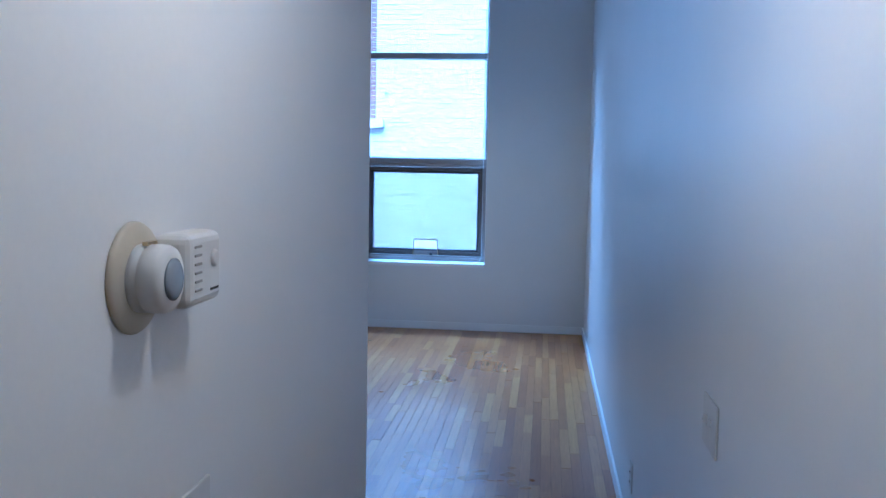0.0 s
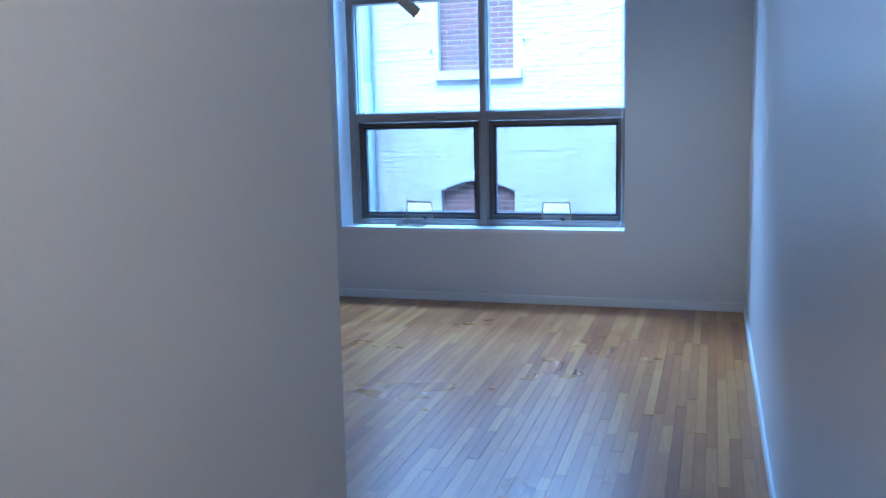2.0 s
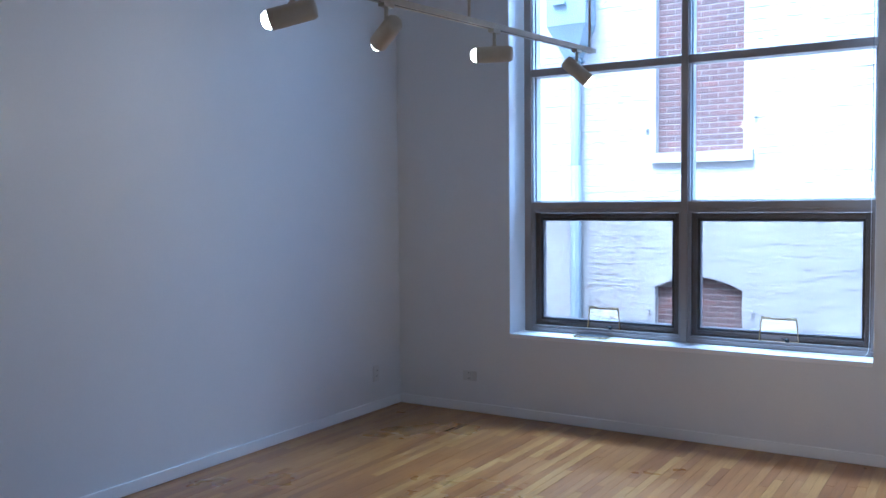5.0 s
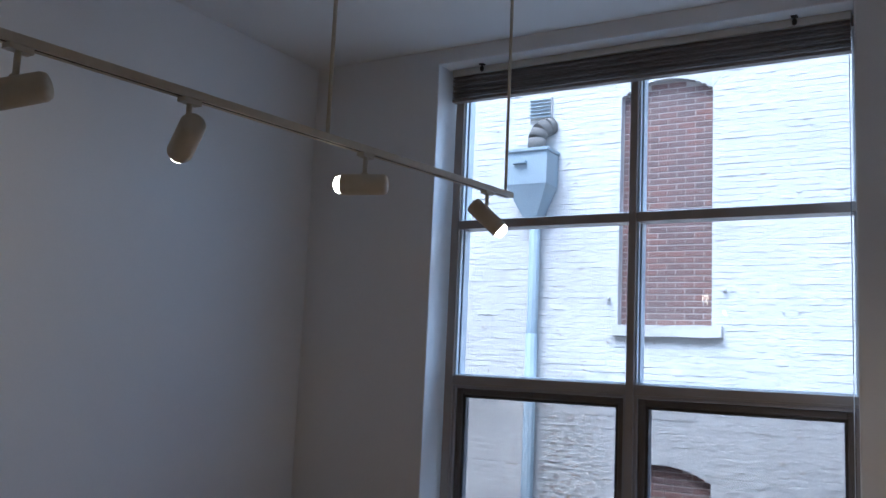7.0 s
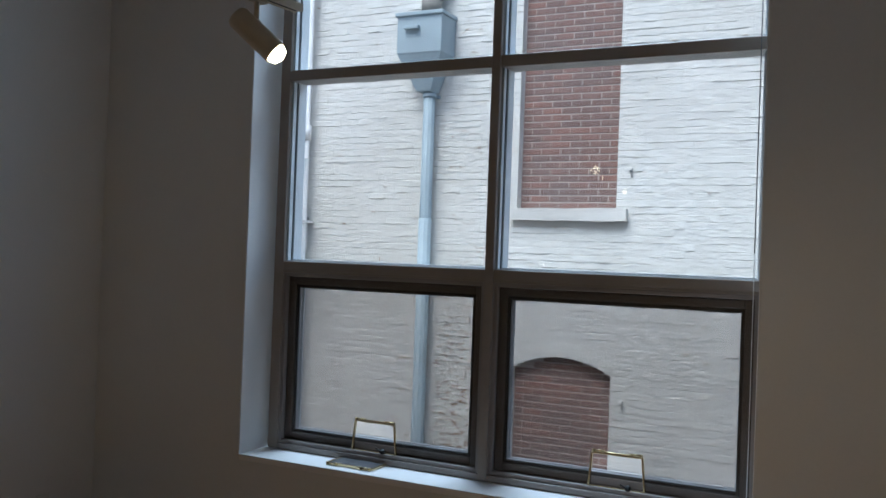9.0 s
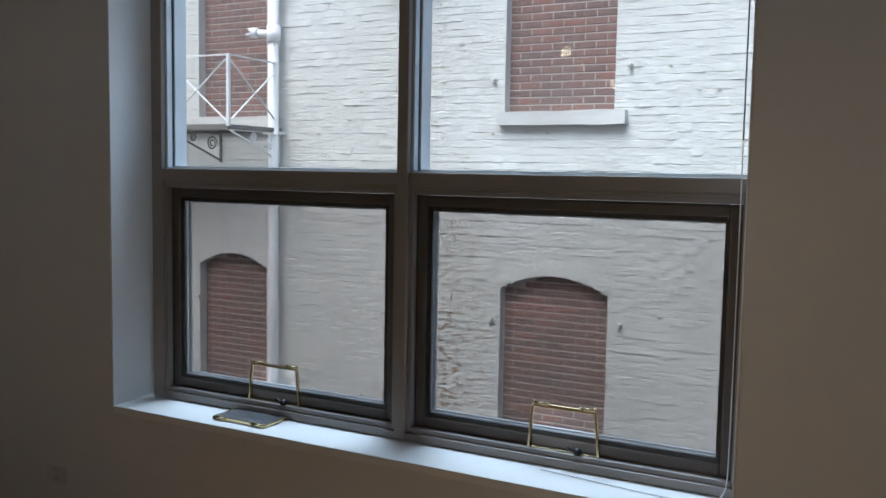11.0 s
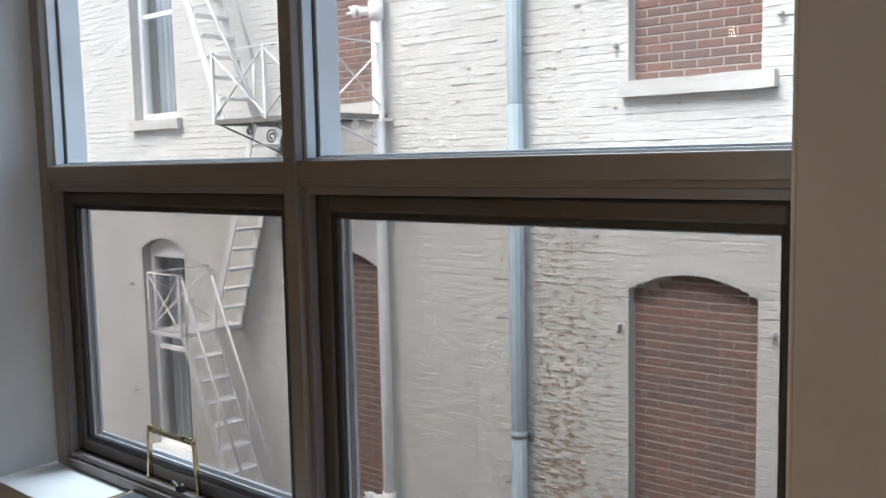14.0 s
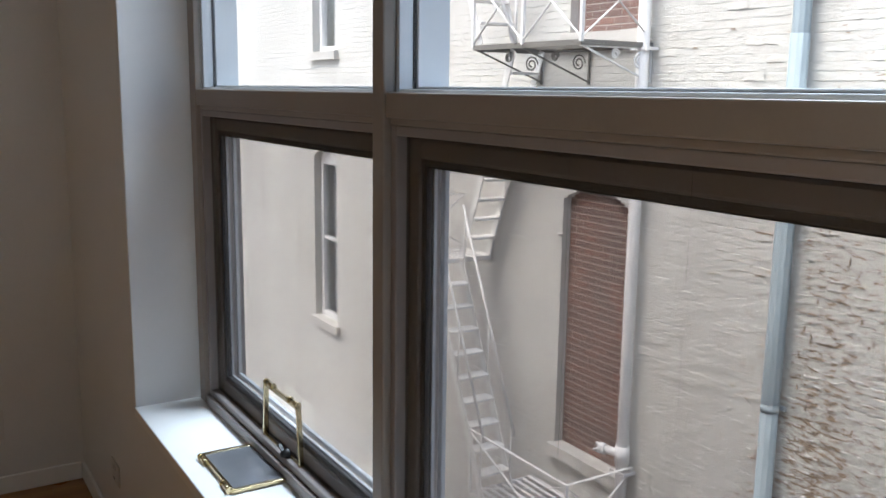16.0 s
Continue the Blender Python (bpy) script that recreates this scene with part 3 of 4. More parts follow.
boxes("track_slot", [(-0.0065, 0.0065, -hlf + 0.01, hlf - 0.01, 0.002, 0.0039)], M_SLOT, tl).matrix_basis = Matrix.Translation(-tl.location) @ mtk
for y in (4.65, 6.005, 7.10):
    bm = bmesh.new()
    rod(bm, (track_x(y), y, tz(y) + 0.016), (track_x(y), y, ZC - 0.002), 0.0065, 10)
    turned(bm, ((0.035, -0.001), (0.035, -0.006), (0.012, -0.02)), Matrix.Translation((track_x(y), y, ZC)), 18)
    part("hanging_rod", bm, M_TRACK, tl)
for y, aim, power in ((5.00, (-0.80, -0.52, -0.24), 1.2), (5.47, (-0.86, 0.50, -0.34), 1.6), (6.195, (-0.90, -0.40, -0.02), 3.2), (6.957, (0.66, 0.34, -0.66), 6.5)):
    x, TZ = track_x(y), tz(y)
    c = Vector((x, y, TZ - 0.105))
    d = Vector(aim).normalized()
    q = Matrix.Translation(c) @ d.to_track_quat("Z", "Y").to_matrix().to_4x4()
    bm = bmesh.new()
    rod(bm, (x, y, TZ - 0.002), (x, y, TZ - 0.075), 0.0075, 12)
    cuboid(bm, x - 0.014, x + 0.014, y - 0.03, y + 0.03, TZ - 0.014, TZ - 0.001)
    turned(bm, ((0.012, 0), (0.016, 0.008), (0.012, 0.018)), Matrix.Translation((x, y, TZ - 0.085)), 14)
    st = part("stem", bm, M_TRACK, tl)
    bm = bmesh.new()
    turned(bm, ((0.016, -0.080), (0.029, -0.076), (0.034, -0.066), (0.035, 0.072), (0.034, 0.076), (0.031, 0.076), (0.030, 0.03), (0.001, 0.02)), q, 32)
    can = part("spot_can", bm, M_TRACK, tl, "ivory cylinder lamp housing")
    bm = bmesh.new()
    turned(bm, ((0.024, 0.05), (0.0295, 0.07), (0.0295, 0.084), (0.024, 0.095), (0.012, 0.101), (0.002, 0.102)), q, 28)
    part("bulb", bm, M_BULB, can, "glowing reflector bulb")
    sl = new("track_spot_light", bpy.data.lights.new("track_spot_light", "SPOT"))
    sl.data.energy, sl.data.color, sl.data.spot_size, sl.data.spot_blend, sl.data.shadow_soft_size = power, (1.0, 0.70, 0.40), radians(100), 0.9, 0.03
    sl.matrix_world = look(c + d * 0.108, c + d * 2)

# ---- outside: ground, own front, roofs ----
structure(boxes("ground", [(-400, 400, -400, 400, ALLEY - 0.5, ALLEY)], M_GROUND), "grey concrete alley ground", "ground")
own = thing("own_building", (-1.4, 5, ALLEY), "brown brick building that holds the room", "building", "", "structure")
boxes("wall", [(XL - 9, XL - T - 0.002, YO - 0.4, YO, ALLEY, 5.2), (XR + T + 0.002, XR + 8, YO - 0.4, YO, ALLEY, 5.2),
               (XL - T, XR + T, YO - 0.4, YO, ALLEY, -0.302), (XL - T, XR + T, YO - 0.4, YO, ZC + 0.302, 5.2)], M_EXT, own)
boxes("roof", [(XL - 9, XR + 8, -6, YO - 0.402, 4.6, 4.8)], M_ROOF, own)

# ---- building across the alley ----
WX = ((-3.392, -2.304), (-7.29, -6.29), (-10.74, -9.76), (-13.86, -12.98))
ZS, ZTOP = 2.12, 7.6            # sill top, wall top
ZL = -2.33                      # sill top of the lower windows
XA, XB = -19.0, 2.4


def arch_z(x, x0, x1, spring, rise):
    """Height of a segmental arch over x."""
    h = (x1 - x0) / 2
    r = (h * h + rise * rise) / (2 * rise)
    return spring + rise - r + math.sqrt(max(0.0, r * r - (x - (x0 + x1) / 2) ** 2))


OPEN = []
for x0, x1 in WX:
    OPEN += [(x0, x1, ZS, 4.86, 0.17), (x0, x1, ZL, 0.41, 0.15)]
bld = thing("brick_building", ((XA + XB) / 2, BY + 3, ALLEY), "white-painted old brick building with bricked-up arched windows", "building", "", "structure")
# mortar face with arched openings, cut in vertical strips
bm = bmesh.new()
xs = sorted({XA, XB} | {x for w in WX for x in w})
for a, b in zip(xs, xs[1:]):
    hole = [o for o in OPEN if o[0] <= a and b <= o[1]]
    if not hole:
        cuboid(bm, a, b, BY + 0.008, BY + 0.5, ALLEY, ZTOP)
        continue
    n = 16
    for i in range(n):
        p, q = a + (b - a) * i / n, a + (b - a) * (i + 1) / n
        m_ = (p + q) / 2
        tops = [(o[2], arch_z(m_, o[0], o[1], o[3], o[4])) for o in sorted(hole, key=lambda o: o[2])]
        z = ALLEY
        for zb, zt in tops:
            cuboid(bm, p, q, BY + 0.008, BY + 0.5, z, zb)
            z = zt
        cuboid(bm, p, q, BY + 0.008, BY + 0.5, z, ZTOP)
mortar = part("wall", bm, M_MORTAR, bld, "white painted brick face")
boxes("roof", [(XA, XB, BY + 0.5, BY + 8, ZTOP - 0.4, ZTOP - 0.2)], M_ROOF, bld)
boxes("coping", [(XA, XB, BY - 0.06, BY + 0.52, ZTOP, ZTOP + 0.1)], M_STONE, bld, 0.01)

# stone sills
for i, (x0, x1) in enumerate(WX):
    for z, dz in ((ZS, 0.13), (ZL, 0.13)):
        bm = bmesh.new()
        vs = cuboid(bm, x0 - 0.05, x1 + 0.12, BY - 0.075, BY + 0.11, z - dz, z)
        bmesh.ops.subdivide_edges(bm, edges=bm.edges[:], cuts=5, use_grid_fill=True)
        for v in bm.verts:
            v.co += Vector(noise.noise_vector(v.co * 5)) * 0.010 + Vector(noise.noise_vector(v.co * 17)) * 0.006
        part("sill", bm, M_STONE, bld, "chipped white-painted stone sill")

RED = []
for i, (x0, x1) in enumerate(WX[:2]):
    for zb, zs, rise in ((ZS, 4.86, 0.17), (ZL, 0.41, 0.15)):
        bm = bmesh.new()
        cuboid(bm, x0, x1, BY + 0.112, BY + 0.3, zb, zs + rise + 0.02)
        inf = part("infill", bm, M_REDMORTAR, bld, "bare red-brown brick infill of a blocked window")
        RED.append((inf, x0, x1, zb, zs, rise))

# glazed windows further along
for x0, x1 in WX[2:]:
    for zb, zs, rise, up in ((ZS, 4.86, 0.17, True), (ZL, 0.41, 0.15, False)):
        wy = BY + 0.13
        w = boxes("sash_window", [(x0, x0 + 0.09, wy, wy + 0.1, zb, zs + rise), (x1 - 0.09, x1, wy, wy + 0.1, zb, zs + rise),
                                  (x0 + 0.09, x1 - 0.09, wy, wy + 0.1, zb, zb + 0.09), (x0 + 0.09, x1 - 0.09, wy, wy + 0.1, zs - 0.12, zs + rise)], M_TRIM, bld, 0.006, "white wooden sash window")
        zm = (zb + zs) / 2
        boxes("meeting_rail", [(x0 + 0.09, x1 - 0.09, wy + 0.02, wy + 0.08, zm - 0.03, zm + 0.03)], M_TRIM, w, 0.005)
        boxes("pane", [(x0 + 0.09, x1 - 0.09, wy + 0.045, wy + 0.05, zb + 0.09, zs - 0.12)], M_GLASS, w).visible_shadow = False
        # added sheet, coloured dark for the shade of the room behind the glass
        boxes("room_dark", [(x0, x1, wy + 0.6, wy + 0.62, zb, zs + rise)], M_ROOMSHADE, w)
        bm = bmesh.new()
        n = 60
        xa, xb = x0 + 0.06, x1 - (0.06 if up else 0.55)
        rows = []
        for k in range(n + 1):
            u = xa + (xb - xa) * k / n
            d = 0.03 * math.sin(k * 1.25) + 0.014 * math.sin(k * 0.5 + 1)
            rows.append([bm.verts.new((u, wy + 0.24 + d + e, z)) for e in (0, 0.006) for z in (zb + 0.03, zs)])
        for p, q in zip(rows, rows[1:]):
            bm.faces.new((p[0], q[0], q[1], p[1])).smooth = True
            bm.faces.new((p[2], p[3], q[3], q[2])).smooth = True
        part("curtain", bm, M_CURTAIN, w, "pale grey-blue drawn curtain")

# downspout with hopper
PX, PY = -4.44, BY - 0.105
ds = thing("downspout", (PX, BY, ALLEY), "blue-grey galvanised downspout with a tapered hopper head", "downspout")
for a, b, r in ((ALLEY, -0.95, 0.068), (-0.955, 1.99, 0.070), (1.97, 3.45, 0.064)):
    bm = bmesh.new()
    seg = 40
    ra, rb = [], []
    for k in range(seg):
        rr = r * (1 + 0.05 * math.cos(k * math.tau / seg * 10))
        ra.append(bm.verts.new((PX + rr * math.cos(k * math.tau / seg), PY + rr * math.sin(k * math.tau / seg), a)))
        rb.append(bm.verts.new((PX + rr * math.cos(k * math.tau / seg), PY + rr * math.sin(k * math.tau / seg), b)))
    for k in range(seg):
        j = (k + 1) % seg
        bm.faces.new((ra[k], ra[j], rb[j], rb[k])).smooth = True
    bm.faces.new(rb)
    part("pipe", bm, M_GALV, ds)
for z in (-1.0, 3.36):
    bm = bmesh.new()
    rod(bm, (PX, PY, z - 0.02), (PX, PY, z + 0.02), 0.076, 24)
    cuboid(bm, PX - 0.085, PX + 0.085, PY + 0.07, BY - 0.001, z - 0.018, z + 0.018)
    part("strap", bm, M_GALV, ds)
bm = bmesh.new()
HB = ((3.40, 0.09, 0.10), (3.78, 0.265, 0.17), (3.80, 0.275, 0.175), (4.20, 0.275, 0.175), (4.205, 0.295, 0.19), (4.245, 0.295, 0.19))
prev = None
for z, hw, hd in HB:
    cy = BY - 0.003 - hd
    cur = [bm.verts.new((PX - 0.03 + sx * hw, cy + sy * hd, z)) for sx, sy in ((-1, -1), (1, -1), (1, 1), (-1, 1))]
    if prev:
        for k in range(4):
            bm.faces.new((prev[k], prev[(k + 1) % 4], cur[(k + 1) % 4], cur[k]))
    else:
        bm.faces.new(cur)
    prev = cur
bm.faces.new(prev)
rounded(bm, 0.006)
hop = part("hopper", bm, M_GALV, ds, "tapered sheet-metal hopper")
boxes("overflow_spout", [(PX - 0.20, PX - 0.02, BY - 0.41, BY - 0.352, 4.05, 4.09)], M_GALV, hop, 0.006)
bm = bmesh.new()
path = [Vector((PX + 0.02, BY - 0.17, 4.24 + 0.03)), Vector((PX + 0.02, BY - 0.17, 4.40)), Vector((PX + 0.04, BY - 0.14, 4.50)), Vector((PX + 0.09, BY - 0.06, 4.57)), Vector((PX + 0.13, BY + 0.02, 4.60))]
for p, q in zip(path, path[1:]):
    rod(bm, p, q, 0.115, 20)
part("elbow", bm, M_DARKIRON, ds, "weathered dark elbow pipe above the hopper")
lv = thing("louvre_vent", (PX + 0.0, BY, 4.80), "small pale louvred vent in the brick wall", "vent")
boxes("frame", [(PX - 0.16, PX + 0.14, BY - 0.03, BY + 0.02, 4.70, 4.98)], M_STONE, lv, 0.006)
for k in range(6):
    bm = bmesh.new()
    cuboid(bm, PX - 0.15, PX + 0.13, -0.025, 0.025, -0.004, 0.004, Matrix.Translation((0, BY - 0.045, 4.725 + k * 0.045)) @ pose(0, 0, 0, 35, 0, 0))
    part("slat", bm, M_GALV, lv)

# white standpipe with short outlets
sp_ = thing("white_standpipe", (-6.16, BY, ALLEY), "slim white painted pipe running up the brick wall", "pipe")
WPX, WPY = -6.11, BY - 0.10
bm = bmesh.new()
rod(bm, (WPX, WPY, ALLEY), (WPX, WPY, ZTOP - 0.3), 0.058, 20)
part("pipe", bm, M_WHITEPIPE, sp_)
for z in (3.0, -2.02):
    bm = bmesh.new()
    rod(bm, (WPX, WPY, z - 0.09), (WPX, WPY, z + 0.09), 0.075, 20)
    rod(bm, (WPX, WPY, z), (WPX - 0.17, WPY - 0.07, z + 0.01), 0.042, 16)
    rod(bm, (WPX - 0.17, WPY - 0.07, z + 0.01), (WPX - 0.23, WPY - 0.095, z + 0.012), 0.058, 16)
    for k in range(3):
        t = k * math.tau / 3
        rod(bm, (WPX - 0.225, WPY - 0.09, z + 0.012), (WPX - 0.27, WPY - 0.10 + 0.05 * math.sin(t), z + 0.012 + 0.05 * math.cos(t)), 0.012, 8)
    part("hose_outlet", bm, M_WHITEPIPE, sp_, "short white hose outlet")
for z in (1.93, -2.2):
    bm = bmesh.new()
    cuboid(bm, WPX - 0.10, WPX + 0.10, WPY - 0.064, WPY - 0.05, z - 0.015, z + 0.015)
    cuboid(bm, WPX + 0.062, WPX + 0.10, WPY - 0.05, BY - 0.001, z - 0.015, z + 0.015)
    part("clamp", bm, M_WHITEPIPE, sp_)

# ---- fire escape ----
fe = thing("fire_escape", (-7.6, BY, ALLEY), "white-painted iron fire escape with slatted landings, steep stairs and scroll brackets", "fire escape")
YF = 12.96


def bar(name, a, b, r=0.011, mat=None, flat=None, parent=None):
    bm = bmesh.new()
    if flat:
        flat_bar(bm, a, b, *flat)
    else:
        rod(bm, a, b, r, 8)
    return part(name, bm, mat or M_IRON, parent or fe)


def landing(x0, x1, z, rails=("front", "right"), h=0.70, split=()):
    """A slatted landing with angle-iron edge, braced rails and scroll brackets under it."""
    # edge and slats are dark on landings above z 1, white below
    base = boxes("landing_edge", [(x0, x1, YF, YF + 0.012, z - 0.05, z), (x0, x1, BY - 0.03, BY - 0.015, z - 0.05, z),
                                  (x0, x0 + 0.012, YF + 0.012, BY - 0.03, z - 0.05, z), (x1 - 0.012, x1, YF + 0.012, BY - 0.03, z - 0.05, z)], M_DARKIRON if z > 1 else M_IRON, fe)
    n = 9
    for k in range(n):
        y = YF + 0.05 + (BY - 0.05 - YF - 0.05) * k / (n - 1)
        boxes("slat", [(x0 + 0.013, x1 - 0.013, y - 0.02, y + 0.02, z - 0.018, z - 0.010)], M_DARKIRON if z > 1 else M_IRON, base)
    zt = z + h
    spans = []
    if "front" in rails:
        cuts = [x0, *split, x1]
        spans += [((a, YF), (b, YF)) for a, b in zip(cuts, cuts[1:])]
    if "right" in rails:
        spans.append(((x1, YF), (x1, BY - 0.03)))
    if "left" in rails:
        spans.append(((x0, YF), (x0, BY - 0.03)))
    for p, q in spans:
        bar("rail", (*p, zt), (*q, zt), flat=(0.03, 0.012))
        bar("rail_brace", (*p, z + 0.02), (*q, zt - 0.02), flat=(0.022, 0.008))
        bar("rail_brace", (p[0], p[1] - 0.009, zt - 0.02), (q[0], q[1] - 0.009, z + 0.02), flat=(0.022, 0.008))
    for x, y in sorted({p for s in spans for p in s}):
        if y < BY - 0.1:
            bar("rail_post", (x, y, z - 0.02), (x, y, zt + 0.01), flat=(0.032, 0.032))
    return base


def scroll_bracket(x, z):
    """A triangular bracket with a spiral in it."""
    bm = bmesh.new()
    flat_bar(bm, (x, YF + 0.06, z - 0.06), (x, BY - 0.002, z - 0.36), 0.026, 0.012)
    flat_bar(bm, (x, YF + 0.02, z - 0.055), (x, BY - 0.002, z - 0.055), 0.026, 0.012)
    flat_bar(bm, (x, BY - 0.012, z - 0.06), (x, BY - 0.012, z - 0.38), 0.026, 0.012)
    for cy, cz, r0 in ((BY - 0.15, z - 0.17, 0.085), (BY - 0.45, z - 0.115, 0.05)):
        pts = []
        for k in range(30):
            t = k / 29 * 3.6 * math.pi
            r = r0 * (1 - 0.75 * k / 29)
            pts.append(Vector((x, cy + r * math.cos(t), cz + r * math.sin(t))))
        for p, q in zip(pts, pts[1:]):
            rod(bm, p, q, 0.008, 6)
    # brackets left of x -6.4 are dark, the last one white
    return part("scroll_bracket", bm, M_IRON if x > -6.4 else M_DARKIRON, fe, "scrolled iron bracket")


ZA, ZB_, ZC_ = 1.985, -0.41, -2.86
landing(-7.76, -6.07, ZA, split=(-6.92,))
for x in (-7.72, -6.95, -6.10):
    scroll_bracket(x, ZA)
landing(-9.19, -8.57, ZB_, rails=("left", "front"), h=0.68)
landing(-7.66, -6.03, ZC_, rails=("front", "right"), h=0.72)


def stair(x0, z0, x1, z1, ya, yb, n, rails=True, mat=None):
    """A steep open stair: two stringers, flat treads, two handrails."""
    mat = mat or M_IRON
    for y in (ya, yb):
        bar("stringer", (x0, y, z0), (x1, y, z1), flat=(0.012, 0.09), mat=mat)
    for k in range(1, n + 1):
        u = k / (n + 1)
        x, z = x0 + (x1 - x0) * u, z0 + (z1 - z0) * u
        bm = bmesh.new()
        cuboid(bm, x - 0.085, x + 0.085, ya + 0.008, yb - 0.008, z - 0.013, z + 0.013)
        rounded(bm, 0.004)
        part("tread", bm, mat, fe)
    if rails:
        s = 1 if x1 > x0 else -1
        for y in (ya, yb):
            bar("handrail", (x0 + 0.02 * s, y, z0 + 0.66), (x1 + 0.02 * s, y, z1 + 0.66), 0.017)
            for u in (0.05, 0.52, 0.95):
                x, z = x0 + (x1 - x0) * u, z0 + (z1 - z0) * u
                bar("baluster", (x, y, z), (x + 0.02 * s, y, z + 0.66), 0.010)


stair(-8.53, ZB_ - 0.02, -7.42, ZC_, YF, YF + 0.40, 9)
stair(-8.62, ZB_, -7.69, ZA - 0.03, 13.42, 13.80, 9, rails=False)
stair(-7.66, ZA, -9.06, 5.4, YF + 0.02, YF + 0.46, 14, rails=False)
bar("handrail", (-7.02, YF, ZA), (-8.60, YF, ZA + 2.5), 0.019)
bar("handrail", (-7.66, YF + 0.46, ZA + 0.66), (-8.75, YF + 0.46, ZA + 3.25), 0.019)
bar("baluster", (-7.66, YF + 0.46, ZA), (-7.66, YF + 0.46, ZA + 0.66), 0.014)
landing(-9.9, -8.95, 5.4, rails=())

# ---- small fixings on the brick wall ----
for k, (x, z) in enumerate(((-3.50, 2.42), (-3.47, 0.10), (-2.18, 0.16), (-2.16, 2.52), (-7.30, 0.02), (-11.0, -0.1), (-9.62, -0.2), (-11.02, -1.6))):
    bm = bmesh.new()
    cuboid(bm, x - 0.018, x + 0.018, BY - 0.06, BY + 0.01, z - 0.014, z + 0.014)
    rounded(bm, 0.004)
    tagged(part("shutter_pin", bm, M_STONE), "painted iron shutter pin in the brick wall", "pin", "shutter pins")


# ---- pieces: bricks and floor strips ----
def brick_mesh(name, w, h, d, material, jig=0.004, seed=1):
    """A worn brick with chamfered face edges; its back is open."""
    rs = random.Random(seed)
    me = bpy.data.meshes.new(name)
    j = lambda: rs.uniform(-jig, jig)
    c = 0.006
    out = [(-w / 2, 0, -h / 2), (w / 2, 0, -h / 2), (w / 2, 0, h / 2), (-w / 2, 0, h / 2)]
    fr = [(x - math.copysign(c, x) + j() * 0.6, -d + j() * 0.5, z - math.copysign(c, z) + j() * 0.8) for x, _, z in out]
    mid = [(x + j() * 0.5, -d * 0.55, z + j() * 0.4) for x, _, z in out]
    faces = [(4, 5, 6, 7)]
    for a in range(4):
        b = (a + 1) % 4
        faces += [(a + 8, b + 8, b + 4, a + 4), (a, b, b + 8, a + 8)]
    me.from_pydata(out + fr + mid, [], faces)
    me.materials.append(material)
    return me


COURSE, LONG = 0.0722, 0.2145
rng = random.Random(7)


def free_spans(z, x0, x1):
    """The stretches of the course at z that no opening cuts."""
    spans = [(x0, x1)]
    for o in OPEN:
        if z > o[2] - 0.15 and z < o[3] + o[4] + 0.215:
            cut0, cut1 = o[0], o[1]
            if z > o[3]:
                half = (o[1] - o[0]) / 2
                r = (half * half + o[4] * o[4]) / (2 * o[4])
                dz = z - (o[3] + o[4] - r)
                ring_out = r + 0.212
                if dz > ring_out:
                    continue
                k = min(math.sqrt(ring_out * ring_out - dz * dz), dz * math.tan(math.asin(half / r)))
                cut0, cut1 = (o[0] + o[1]) / 2 - k, (o[0] + o[1]) / 2 + k
            nxt = []
            for a, b in spans:
                if cut1 <= a or cut0 >= b:
                    nxt.append((a, b))
                else:
                    nxt += [s for s in ((a, cut0), (cut1, b)) if s[1] - s[0] > 0.02]
            spans = nxt
    return spans




def wavy(p, q, z, y, step, rs, vs, fs, open_ends):
    """A painted course from p to q: uneven, slightly proud, its edges wavering, its ends closed or pinched back."""
    n = max(1, round((q - p) / step))
    hw, n0 = COURSE / 2, len(vs)
    lip = rs.choice((0.001, 0.003, 0.005, 0.007, 0.010))
    gap = rs.choice((0.0, 0.002, 0.004, 0.007)) if lip > 0.002 else 0.0
    for k in range(n + 1):
        x = p + (q - p) * k / n
        worn = 0.75 + 0.9 * noise.noise(Vector((x * 9.0, y, z * 11.0)))
        d = max(0.0003, lip * (0.2 if open_ends and k in (0, n) else 1.0) * worn + rs.uniform(-0.0006, 0.0006))
        lo, hi = -hw + gap * rs.random(), hw - 0.5 * gap * rs.random()
        rise = rs.uniform(-0.004, 0.004) if lip > 0.0015 else 0.0
        vs += [(x, y + (0.003 if gap else 0.0), z + lo), (x, y - d, z + lo + 0.004 + max(rise, -0.003)), (x, y - d * 0.8, z + rs.uniform(-0.012, 0.008)),
               (x, y - d * 0.6, z + hi - 0.005), (x, y + (0.003 if gap else 0.0), z + hi)]
        if k:
            a = n0 + (k - 1) * 5
            fs += [(a + i, a + 5 + i, a + 6 + i, a + 1 + i) for i in range(4)]


variants = []
for k in range(8):
    vs_, fs_ = [], []
    wavy(-LONG / 2, LONG / 2, 0, 0, 0.045, random.Random(40 + k), vs_, fs_, k % 3 == 0)
    me = bpy.data.meshes.new("brick")
    me.from_pydata(vs_, [], fs_)
    me.materials.append(M_WHITEBRICK)
    variants.append(me)
verts, faces = [], []
singles = 0
row = 0
z = -3.6
